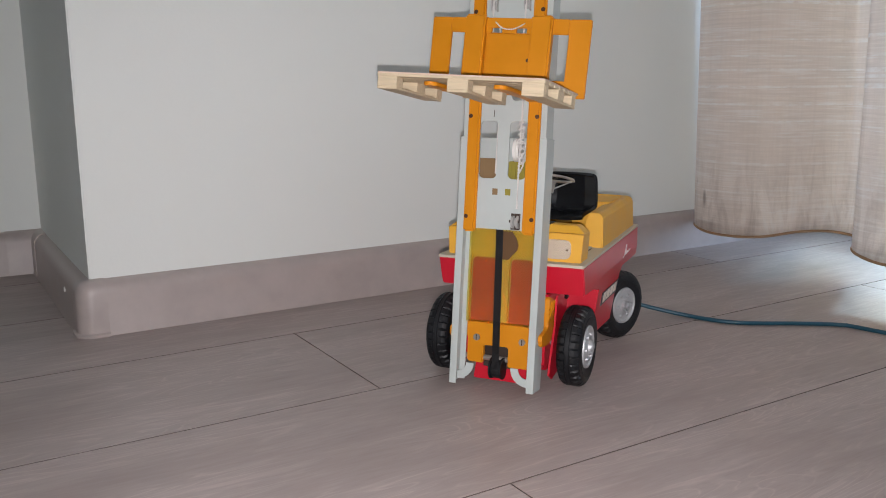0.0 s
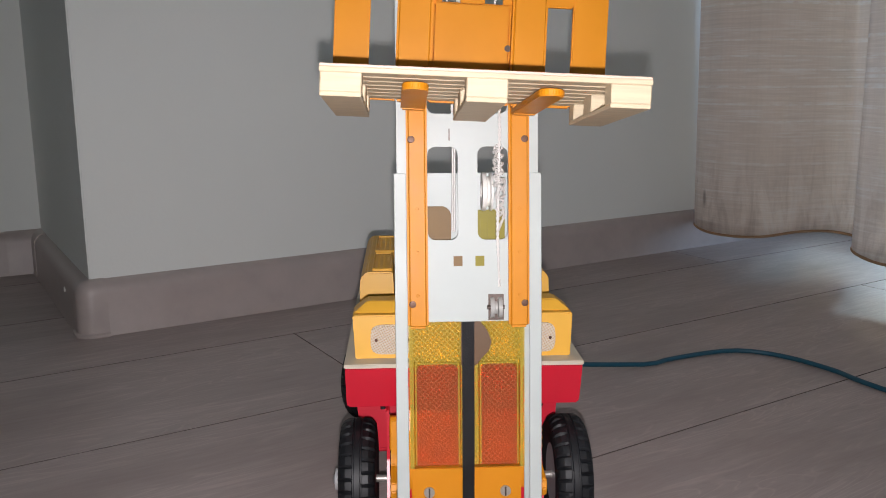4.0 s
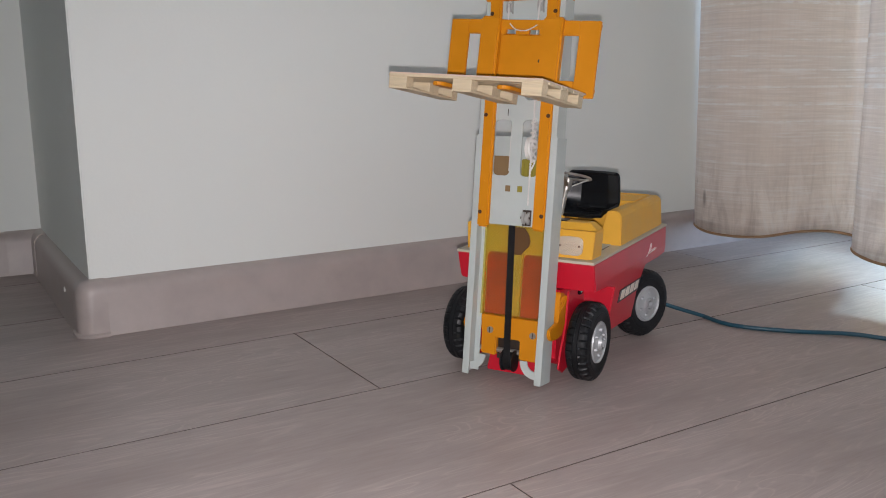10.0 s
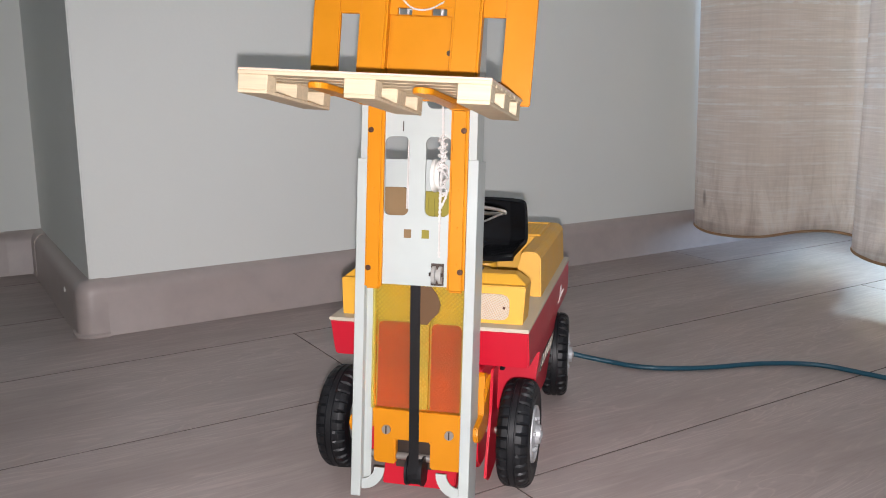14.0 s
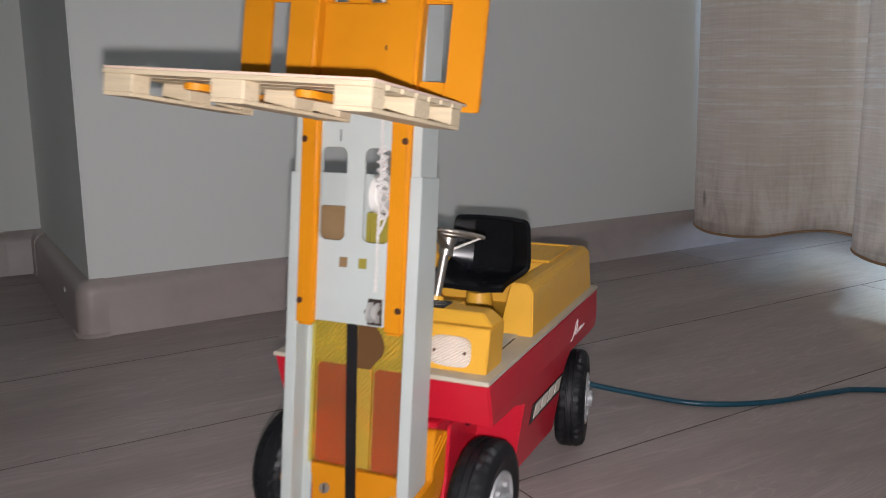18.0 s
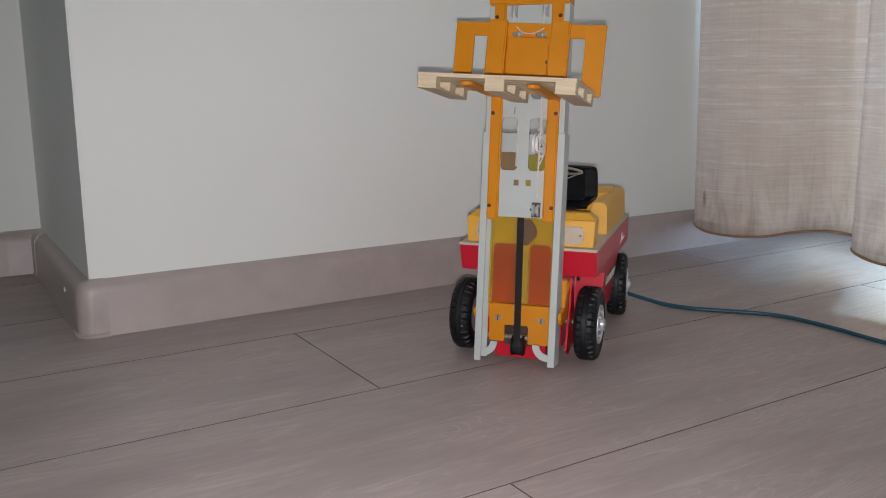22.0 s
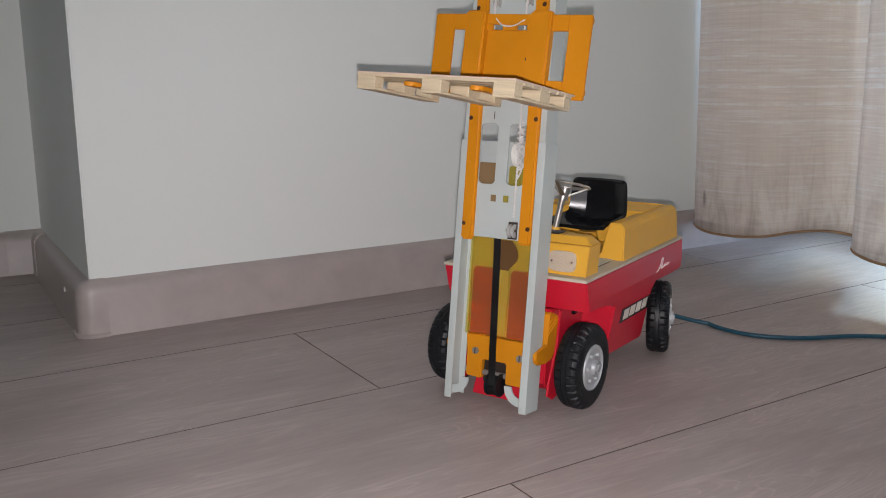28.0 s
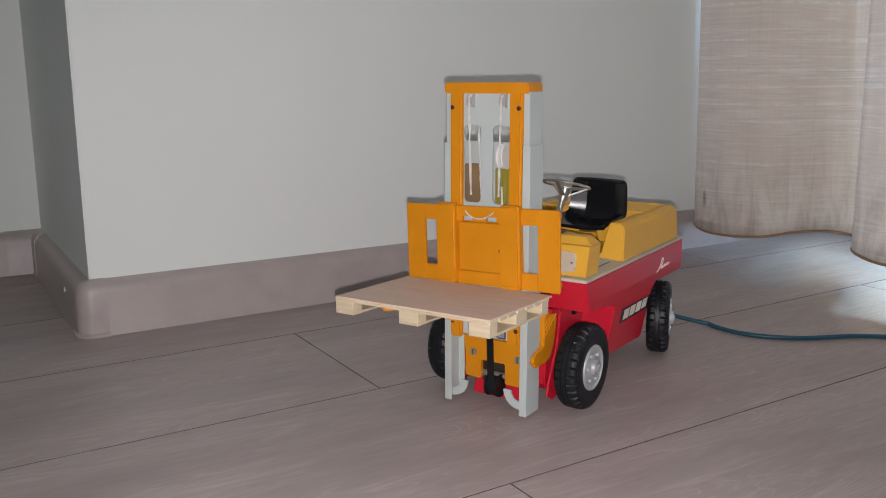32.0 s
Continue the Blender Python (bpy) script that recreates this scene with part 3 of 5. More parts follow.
        box(bm, s * 46 - 1.5, s * 46 + 1.5, 15, 21, 72.5, 79, 0.5, 1)
        part("axle_clip", bm, BLACK, forklift, "small black axle clip")


build_hull()


def build_cab():
    bm = B()
    # front console: upright front, a narrow ledge, then a chamfered upper part
    prism(bm, [(-60.5, 106.2), (60.5, 106.2), (62, 131.3), (-62, 131.3)], "y", 4.6, 29.0, 0.7, lambda v: Vector((v.x, v.y + (0.11 * (v.z - 106) if v.y < 20 else 0.03 * (v.z - 106)), v.z)))

    def slope(v):
        return Vector((v.x * (54 / 61.8 if v.z > 134 else 1), v.y + (5.6 if v.z > 134 and v.y < 20 else 0), v.z))
    prism(bm, [(-61.8, 12), (61.8, 12), (61.8, 30.2), (-61.8, 30.2)], "z", 131.1, 137, 0.7, slope)
    prism(bm, [(-26, 106.2), (34, 106.2), (32, 134.5), (-24, 134.5)], "y", 29, 47, 0.8)
    console = part("console", bm, YELLOW, forklift, "yellow plastic front console with a chamfered top", 30)
    bm = B()
    box(bm, -12, 30.4, 17.9, 30.6, 137.0, 138.0, 0.3, 1)
    part("dash_panel", bm, DASH, console, "black dashboard panel with round dials")
    for x, r in ((-5.5, 4.6), (5.5, 4.6), (15.5, 4.6), (25, 4.2)):
        bm = B()
        lathe(bm, [(r - 0.5, 137.8), (r - 0.5, 138.25), (r, 138.25), (r, 137.8), (r - 0.5, 137.8)], "z", (x, 24.2, 0), 24)
        lathe(bm, [(r - 1.9, 137.8), (r - 1.9, 138.2), (r - 1.6, 138.2), (r - 1.6, 137.8), (r - 1.9, 137.8)], "z", (x, 24.2, 0), 20)
        part("dial", bm, DIAL, console, "round grey printed dial")
    for s in (-1, 1):
        bm = B()
        n = 22
        pts = []
        for i in range(n):
            a = 2 * math.pi * i / n
            u, v = math.cos(a), math.sin(a)
            pts.append((s * 40 + 12.0 * math.copysign(abs(u) ** 0.42, u), 118 + 8.3 * math.copysign(abs(v) ** 0.5, v)))
        prism(bm, pts, "y", 2.6, 8.5, 0.9, lambda v: Vector((v.x, v.y + 0.11 * (v.z - 106), v.z)))
        lamp_ob = part("headlight", bm, LENSM, forklift, "clear ribbed oblong lamp lens", 40)
        for dx in (-8.8, 8.8):
            bm = B()
            rod(bm, (s * 40 + dx, 6.0, 118), (s * 40 + dx, 3.5, 118), 0.9, 10)
            part("screw", bm, RUST, lamp_ob)
    # steering
    bm = B()
    rod(bm, (17.0, 36.5, 134), (19.2, 47.2, 165), 2.6, 16)
    rod(bm, (19.0, 46.4, 161), (20.3, 49, 171), 4.3, 16)
    part("steering_column", bm, CHROME, forklift, "bright metal steering column", 40)
    bm = B()
    c, nrm = Vector((21, 49.2, 173.6)), Vector((0.05, 0.27, 0.96)).normalized()
    s1 = Vector((1, 0, 0)) - nrm * nrm.x
    s1.normalize()
    s2 = nrm.cross(s1)
    ring = [c + 19.2 * (math.cos(2 * math.pi * k / 40) * s1 + math.sin(2 * math.pi * k / 40) * s2) for k in range(41)]
    tube(bm, ring, 1.25, 8)
    for k in range(3):
        a = 2 * math.pi * (k / 3 + 0.08)
        e = c + 18.7 * (math.cos(a) * s1 + math.sin(a) * s2)
        side = nrm.cross(e - c).normalized()
        hub = c - nrm * 9 + (e - c) * 0.17
        q = [hub + side * 2.3, hub - side * 2.3, e - side * 1.3, e + side * 1.3]
        lo = [bm.verts.new(p - nrm * 0.7) for p in q]
        hi = [bm.verts.new(p + nrm * 0.7) for p in q]
        bm.faces.new(lo)
        bm.faces.new(hi)
        for i in range(4):
            bm.faces.new((lo[i], lo[(i + 1) % 4], hi[(i + 1) % 4], hi[i]))
    bmesh.ops.remove_doubles(bm, verts=bm.verts[:], dist=0.01)
    bmesh.ops.recalc_face_normals(bm, faces=bm.faces[:])
    wheel = part("steering_wheel", bm, CHROME, forklift, "bright metal three-spoke steering wheel with a knurled rim", 50)
    bm = B()
    for k in range(110):
        a = 2 * math.pi * k / 110
        p = c + 20.1 * (math.cos(a) * s1 + math.sin(a) * s2)
        box(bm, p.x - 0.3, p.x + 0.3, p.y - 0.3, p.y + 0.3, p.z - 0.7, p.z + 0.7)
    part("knurling", bm, CHROME, wheel)
    bm = B()
    rod(bm, (-9.5, 59, 106.5), (-12.6, 60.6, 133), 1.4, 10)
    lever = part("lever", bm, plain("rusty_steel", (0.16, 0.09, 0.055), 0.6, 0.3, vary=0.3), forklift, "rusty steel control lever with a white grip", 40)
    bm = B()
    prism(bm, [(-16.4, 130.6), (-10.4, 130.6), (-11.6, 142.6), (-13.2, 145.0), (-17.4, 145.0), (-19.0, 142.0)], "y", 58.6, 63.2, 1.2)
    part("grip", bm, KNOB, lever, "white plastic paddle grip", 50)
    bm = B()
    rod(bm, (16.5, 35.6, 133), (16.8, 37.6, 138.5), 5.0, 16)
    part("collar", bm, YELLOW, forklift)

    # hood: two arms round the seat well and a rear block
    def lean(v):
        if v.y > 180:
            return Vector((v.x, v.y - (0.32 * max(0, v.z - 128) + 0.05 * (v.z - 106)), v.z))
        return Vector((v.x, v.y + (0.10 * (v.z - 106) if v.y < 90 else 0), v.z))
    bm = B()
    for s, q in ((1, [(40, 106.2), (62, 106.2), (61, 135), (57, 139), (47, 139)]), (-1, [(38, 106.2), (62, 106.2), (61, 135), (57, 139), (40, 139)])):
        prism(bm, [(s * a, b) for a, b in q], "y", 79, 221, 0.9, lean)
    prism(bm, [(-41, 106.2), (48, 106.2), (48, 138.9), (-41, 138.9)], "y", 144, 220.6, 0.6, lean)
    hood = part("hood", bm, YELLOW, forklift, "yellow plastic engine hood with a seat well", 30)
    bm = B()
    box(bm, -40, 42, 80, 146, 107.4, 112, 0.8)
    part("well_floor", bm, YELLOW, hood)
    bm = B()
    prism(bm, [(134, 112), (146, 112), (146, 138.5), (144, 138.5)], "x", -39, 46, 0.5)
    part("well_back", bm, YELLOW, hood)
    for nm, x0, x1, y0, y1 in (("grille", -52, -42, 88, 140), ("grille", -52, 50, 148, 204)):
        bm = B()
        box(bm, x0, x1, y0, y1, 138.8, 139.5, 0.2)
        # small raised studs in rows
        for i in range(int((x1 - x0 - 3) / 3.4)):
            for j in range(int((y1 - y0 - 3) / 3.4)):
                cx, cy = x0 + 2.6 + i * 3.4, y0 + 2.6 + j * 3.4
                a = [bm.verts.new((cx + dx, cy + dy, 139.45)) for dx, dy in ((-1.3, 0), (0, -1.3), (1.3, 0), (0, 1.3))]
                t = bm.verts.new((cx, cy, 139.85))
                for k in range(4):
                    bm.faces.new((a[k], a[(k + 1) % 4], t))
        part(nm, bm, YELLOW, hood, "fine raised grille pattern")
        for p0, p1, q0, q1 in ((x0 - 1.2, x1 + 1.2, y0 - 1.4, y0), (x0 - 1.2, x1 + 1.2, y1, y1 + 1.4), (x0 - 1.4, x0, y0, y1), (x1, x1 + 1.4, y0, y1)):
            bm = B()
            box(bm, p0, p1, q0, q1, 138.7, 140.6, 0.4, 1)
            part("grille_edge", bm, YELLOW, hood)


build_cab()


def build_seat():
    """A moulded bucket seat with folded wings, turned a little on its post."""
    bm = B()
    # along, height, half width; wing fold and its direction, up to forward
    sect = [((-45, 130.5, 29.5), (1.5, 0)), ((-36, 131, 29.0), (3.5, 0)), ((-14, 130, 29.3), (6.5, 0)), ((-3, 131, 29.8), (8, 10)), ((3, 136, 30), (8, 55)), ((5.5, 144, 30), (8, 82)),
            ((6.2, 155, 29.3), (7.6, 90)), ((6.5, 165, 28.4), (7, 90)), ((6.3, 169.2, 27), (6.4, 90)), ((5.5, 171, 24), (5.5, 90))]
    line = spline([a for a, _ in sect], 4)
    fold = spline([(a, b, 0) for _, (a, b) in sect], 4)
    rows = []
    for (y, z, w), (lift, turn, _) in zip(line, fold):
        row = []
        for u, k in ((-1, 1.0), (-0.76, 0.5), (-0.52, 0.0), (0.0, -0.06), (0.52, 0.0), (0.76, 0.5), (1, 1.0)):
            g = k * lift
            row.append(bm.verts.new((u * w, y - g * math.sin(radians(turn)), z + g * math.cos(radians(turn)))))
        rows.append(row)
    for p, q in zip(rows, rows[1:]):
        for k in range(6):
            bm.faces.new((p[k], p[k + 1], q[k + 1], q[k]))
    bmesh.ops.recalc_face_normals(bm, faces=bm.faces[:])
    bmesh.ops.solidify(bm, geom=bm.faces[:], thickness=3.2)
    bmesh.ops.recalc_face_normals(bm, faces=bm.faces[:])
    rim = [e for e in bm.edges if e.calc_face_angle(0) > 1.2]
    bmesh.ops.bevel(bm, geom=rim, offset=0.8, segments=2, affect="EDGES", clamp_overlap=True)
    bmesh.ops.rotate(bm, cent=(0, 0, 0), matrix=Matrix.Rotation(radians(-5), 3, "Z"), verts=bm.verts[:])
    bmesh.ops.translate(bm, vec=(14.6, 134.0, -1.0), verts=bm.verts[:])
    part("seat", bm, BLACK, forklift, "glossy black plastic bucket seat", 24)
    bm = B()
    lathe(bm, [(0, 111), (10, 111), (8, 125.2), (0, 125.2)], "z", (16, 108, 0), 20)
    part("seat_post", bm, YELLOW, forklift, "", 40)


build_seat()


# ---- wheels ----
def build_wheel():
    """One wheel with its axis along x, outer face at +x, centred on the origin."""
    root = group_empty("wheel", forklift)
    bm = B()
    prof = [(17.4, 7.6), (18.6, 9.2), (22, 10.2), (25.6, 10.5), (26.0, 10.2), (26.6, 10.5), (30.6, 10.0), (32.4, 9.0), (33.6, 7.7), (34.4, 6.2), (34.6, 4.6), (34.7, 2.7), (34.1, 2.4), (34.1, 1.7), (34.7, 1.4),
            (34.7, -1.4), (34.1, -1.7), (34.1, -2.4), (34.7, -2.7), (34.6, -4.6), (34.4, -6.2), (33.6, -7.7), (32.4, -9.0), (30.6, -10.0), (25.6, -10.5), (18, -8.6), (17, 0), (17.4, 7.6)]
    n, per = 32, 6
    rings = []
    for i in range(n * per):
        a = 2 * math.pi * i / (n * per)
        ring = []
        for r, x in prof:
            cut = i % per < 1 if x > 0 else (i + 3) % per < 1
            if 3.9 < abs(x) < 9.2 and r > 32 and cut:
                r -= 1.3
            ring.append(bm.verts.new((x, r * math.cos(a), r * math.sin(a))))
        rings.append(ring)
    for p, q in zip(rings, rings[1:] + rings[:1]):
        for k in range(len(prof) - 1):
            bm.faces.new((p[k], p[k + 1], q[k + 1], q[k]))
    bmesh.ops.remove_doubles(bm, verts=bm.verts[:], dist=0.001)
    bmesh.ops.recalc_face_normals(bm, faces=bm.faces[:])
    part("tyre", bm, RUBBER, root, "black ribbed rubber tyre", 18)
    bm = B()
    lathe(bm, [(0, 11.2), (4.6, 11.2), (5.0, 13.6), (6.0, 13.8), (6.6, 11.0), (8.8, 9.8), (13.9, 9.4), (15.7, 9.8), (16.8, 11.0), (18.2, 10.6), (18.7, 8.6), (18.4, -8.4), (0, -8.4)],
          "x", (0, 0, 0), 40)
    part("rim", bm, SILVER, root, "silver plastic wheel disc", 30)
    for k in range(6):
        bm = B()
        a = 2 * math.pi * k / 6
        y, z = 11.2 * math.cos(a), 11.2 * math.sin(a)
        rod(bm, (9.0, y, z), (11.8, y, z), 1.6, 8, 1.3)
        part("wheel_nut", bm, SILVER, root)
    bm = B()
    lathe(bm, [(0, 11.0), (3.0, 11.0), (3.2, 14.0), (2.1, 14.9), (0, 15.1)], "x", (0, 0, 0), 16)
    part("hub_cap", bm, SILVER, root, "", 40)
    return root


wheel_fl = build_wheel()
wheel_fr = copy_thing(wheel_fl, pose(0, 0, 0))
wheel_rl = copy_thing(wheel_fl, pose(0, 0, 0))
wheel_rr = copy_thing(wheel_fl, pose(0, 0, 0))
bm = B()
rod(bm, (-56, AXLE_F, RADIUS), (56, AXLE_F, RADIUS), 2.2, 12)
part("front_axle", bm, STEEL, forklift, "thin steel axle", 40)
bm = B()
rod(bm, (-46, AXLE_R, RADIUS), (46, AXLE_R, RADIUS), 3.0, 12)
rod(bm, (-40, AXLE_R - 14, RADIUS + 6), (40, AXLE_R - 14, RADIUS + 6), 1.6, 10)
part("rear_axle", bm, STEEL, forklift, "", 40)
bm = B()
box(bm, -36, 36, AXLE_R - 10, AXLE_R + 12, 24, 34, 1.0)
part("steering_beam", bm, RED, forklift)


# ---- mast: millimetres from the tilting axis; y is depth, z runs up the mast ----
outer_mast = group_empty("outer_mast", forklift)
inner_mast = group_empty("inner_mast", forklift)
carriage = group_empty("carriage", forklift)


def channel(bm, s, x_out, width, d0, d1, h0, h1, t):
    """A C-shaped rail, open towards the middle."""
    xo, xi = s * x_out, s * (x_out - width)
    pts = [(xo, d0), (xi, d0), (xi, d0 + t), (xo - s * t, d0 + t), (xo - s * t, d1 - t), (xi, d1 - t), (xi, d1), (xo, d1)]
    prism(bm, pts, "z", h0, h1, 0.0)


def build_outer():
    for s in (-1, 1):
        bm = B()
        channel(bm, s, 37.6, 6.3, -19.2, 2.0, -13.9, 196, 1.3)
        bmesh.ops.bevel(bm, geom=bm.edges[:], offset=0.35, segments=1, affect="EDGES", clamp_overlap=True)
        part("mast_rail", bm, METAL, outer_mast, "pale grey-green enamelled steel channel")
        bm = B()
        pts = [(s * (31 - 14.5 * math.sin(radians(a))), 5 - 14.5 * math.cos(radians(a))) for a in range(0, 91, 10)]
        pts += [(s * (31 - 8 * math.sin(radians(a))), 5 - 8 * math.cos(radians(a))) for a in range(90, -1, -15)]
        prism(bm, pts, "y", -17.5, -16.0)
        part("mast_ear", bm, METAL, outer_mast, "curved pale metal ear at the foot of the mast")
        bm = B()
        rod(bm, (s * 20.6, -1.0, 24.8), (s * 20.6, -3.0, 24.8), 2.9, 16)
        screw = part("screw", bm, STEEL, outer_mast, "slotted steel screw head", 40)
        # a dark bar on the head draws the shade in its slot
        bm = B()
        box(bm, s * 20.6 - 0.45, s * 20.6 + 0.45, -3.2, -2.8, 22.3, 27.3)
        part("slot", bm, STEEL_AND_SHADE, screw)
        # orange gear housing beside the mast, its upper edge ribbed
        bm = B()
        side = [(-14, 34.5), (-15.2, 30), (-12.5, 25.4), (-8, 24), (6, 24), (14, 26.5), (20, 36), (23.5, 51), (21.5, 61), (3, 45.5), (2, 39)]
        prism(bm, side, "x", min(s * 38.1, s * 41.2), max(s * 38.1, s * 41.2), 0.7)
        prism(bm, [(4, 24), (14, 26.5), (20, 36), (23.5, 51), (21.5, 61), (4.0, 46)], "x", min(s * 30, s * 38.2), max(s * 30, s * 38.2), 0.5)
        housing = part("gear_housing", bm, ORANGE, outer_mast, "orange plastic housing with raised ribs")
        for k in range(3):
            bm = B()
            run = (60.5 - 47 - 4.2 * k) / 0.75
            rod(bm, (s * 41.1, 4.2, 47 + 4.2 * k), (s * 41.1, 4.2 + run, 47 + 4.2 * k + 0.75 * run), 0.8, 8)
            part("housing_rib", bm, ORANGE, housing, "", 60)
        bm = B()
        prism(bm, [(3, 44), (4, 63), (6, 64.5), (13, 63.5), (25, 57), (23.4, 51)], "x", min(s * 33, s * 41.0), max(s * 33, s * 41.0), 0.5)
        part("housing_top", bm, ORANGE, outer_mast)
    # front cover with a notch for the pulley
    bm = B()
    pts = [(-29, 3), (-14.6, 2.6), (-14.6, 18.6), (8.2, 18.6), (8.2, 1.6), (29, 1.6), (29.5, 31), (28.5, 38), (-28.5, 38), (-29.5, 31)]
    prism(bm, pts, "y", -1.4, 4.6, 0.9)
    box(bm, -30, 30, -2.3, 3.6, 31, 38.4, 0.7)
    part("foot_cover", bm, ORANGE, outer_mast, "orange plastic foot cover of the mast", 30)
    # dark sheet added for the shade inside the notch
    bm = B()
    box(bm, -16, 10, 5.6, 7.0, -1, 22, 0.2)
    part("cover_back", bm, STEEL_AND_SHADE, outer_mast)
    # amber screen with two pressed panels
    bm = B()
    box(bm, -30.2, 30.2, -2.6, -1.4, 38.2, 139.5, 0.4)
    screen = part("amber_screen", bm, AMBER, forklift, "translucent yellow plastic screen with a diamond grid")
    screen.parent = outer_mast
    screen.visible_shadow = False
    for x0, x1, z0, z1 in ((-3.2, 6.2, 40, 95), (-28.5, 28.5, 96, 138.5)):
        bm = B()
        box(bm, x0, x1, -3.2, -2.8, z0, z1)
        part("grid_field", bm, AMBER_STRIPE if z0 < 60 else AMBER_GRID, screen, "yellow field with a pressed diamond grid")
    for x0, x1 in ((-27.8, -3.8), (6.8, 27.8)):
        bm = B()
        a, b = x0 + 0.9, x1 - 0.9
        prism(bm, [(a, 40), (b, 40), (b, 91.5), (b - 0.9, 93.8), (b - 3, 94.8), (a + 3, 94.8), (a + 0.9, 93.8), (a, 91.5)], "y", -3.1, -2.8)
        part("pressed_field", bm, AMBER_FINE, screen, "amber field tinted red for the hull behind it, with a fine pressed diamond grid")
        # thin raised bead round each pressed field
        for p0, p1, q0, q1 in ((x0, x1, 94.6, 95.8), (x0, x0 + 1.0, 40, 94.6), (x1 - 1.0, x1, 40, 94.6)):
            bm = B()
            box(bm, p0, p1, -3.3, -2.7, q0, q1, 0.25, 1)
            part("field_bead", bm, AMBER_LIP, screen)
    for s in (-1, 1):
        bm = B()
        box(bm, s * 29.6 - 1.2, s * 29.6 + 1.2, -4.2, -2.7, 38.6, 139.5, 0.3)
        part("screen_lip", bm, AMBER_LIP, outer_mast)
    bm = B()
    prism(bm, [(8, 8), (12, 14), (23, 44), (25, 58), (17, 62), (7.5, 44), (5, 30)], "x", -30, 30, 0.8)
    part("gear_cover", bm, ORANGE, outer_mast, "orange plastic gear cover behind the screen")
    bm = B()
    box(bm, -34.7, 34.7, -0.5, 1.0, 140, 196.4, 0.3)
    part("back_plate", bm, METAL, outer_mast)
    # added block, brown for the console's yellow in shade
    bm = B()
    prism(bm, [(-27, 140), (-8, 140), (-8, 176), (-11, 179), (-27, 179)], "y", -7, -1, 0.8)
    part("motor_block", bm, SLOT_BROWN, outer_mast, "brown block for the shaded yellow seen behind the slots")
    # added block, olive for the yellow screen seen through the slot
    bm = B()
    prism(bm, [(2, 140), (20, 140), (20, 177), (2, 177)], "y", -9, -2, 0.8)
    for k in range(4):
        box(bm, 3 + k * 4, 5 + k * 4, -9.8, -8.6, 142, 173)
    part("motor_block", bm, OLIVE, outer_mast, "ribbed olive block for the yellow screen behind the slots")
    bm = B()
    prism(bm, [(-3, 94), (5, 94), (8, 98), (12, 102), (13.2, 107), (11, 113), (7, 118), (-3, 118)], "y", -3.9, -2.8, 0.3)
    part("winding_knob", bm, plain("dark_brown_plastic", (0.12, 0.058, 0.018), 0.5), outer_mast, "brown plastic winding knob on the screen", 30)
    # belt and its pulley
    bm = B()
    path = [(0, -15.0, 150), (0, -15.4, 122), (0, -9.2, 12)] + [(0, -1.0 - 8.2 * math.cos(radians(a)), 0 - 8.6 * math.sin(radians(a))) for a in range(0, 181, 20)]
    vs = []
    for x, y, z in path:
        vs.append([bm.verts.new((x + dx + 0.0, y, z)) for dx in (-3.2, 3.2)])
    fs = [bm.faces.new((a[0], a[1], b[1], b[0])) for a, b in zip(vs, vs[1:])]
    bmesh.ops.solidify(bm, geom=fs, thickness=1.6)
    part("belt", bm, BELT, outer_mast, "flat black rubber lifting belt")
    bm = B()
    lathe(bm, [(0, -5.6), (9.4, -5.6), (9.4, -4.2), (7.2, -4.0), (7.2, 4.0), (9.4, 4.2), (9.4, 5.6), (0, 5.6)], "x", (-0.4, -1.0, 0), 28)
    part("pulley", bm, RUBBER, outer_mast, "", 40)
    bm = B()
    rod(bm, (-34, 3.2, 7), (34, 3.2, 7), 2.4, 12)
    part("pivot_rod", bm, STEEL, outer_mast, "", 40)
    bm = B()
    prism(bm, [(3, -12), (12, -12), (18, 2), (12, 9), (8, 2)], "x", -24, 24, 0.8)
    part("foot_bar", bm, plain("matt_red", (0.50, 0.014, 0.03), 0.7, vary=0.05, spec=0.1), outer_mast, "red plastic foot between the rails")


build_outer()


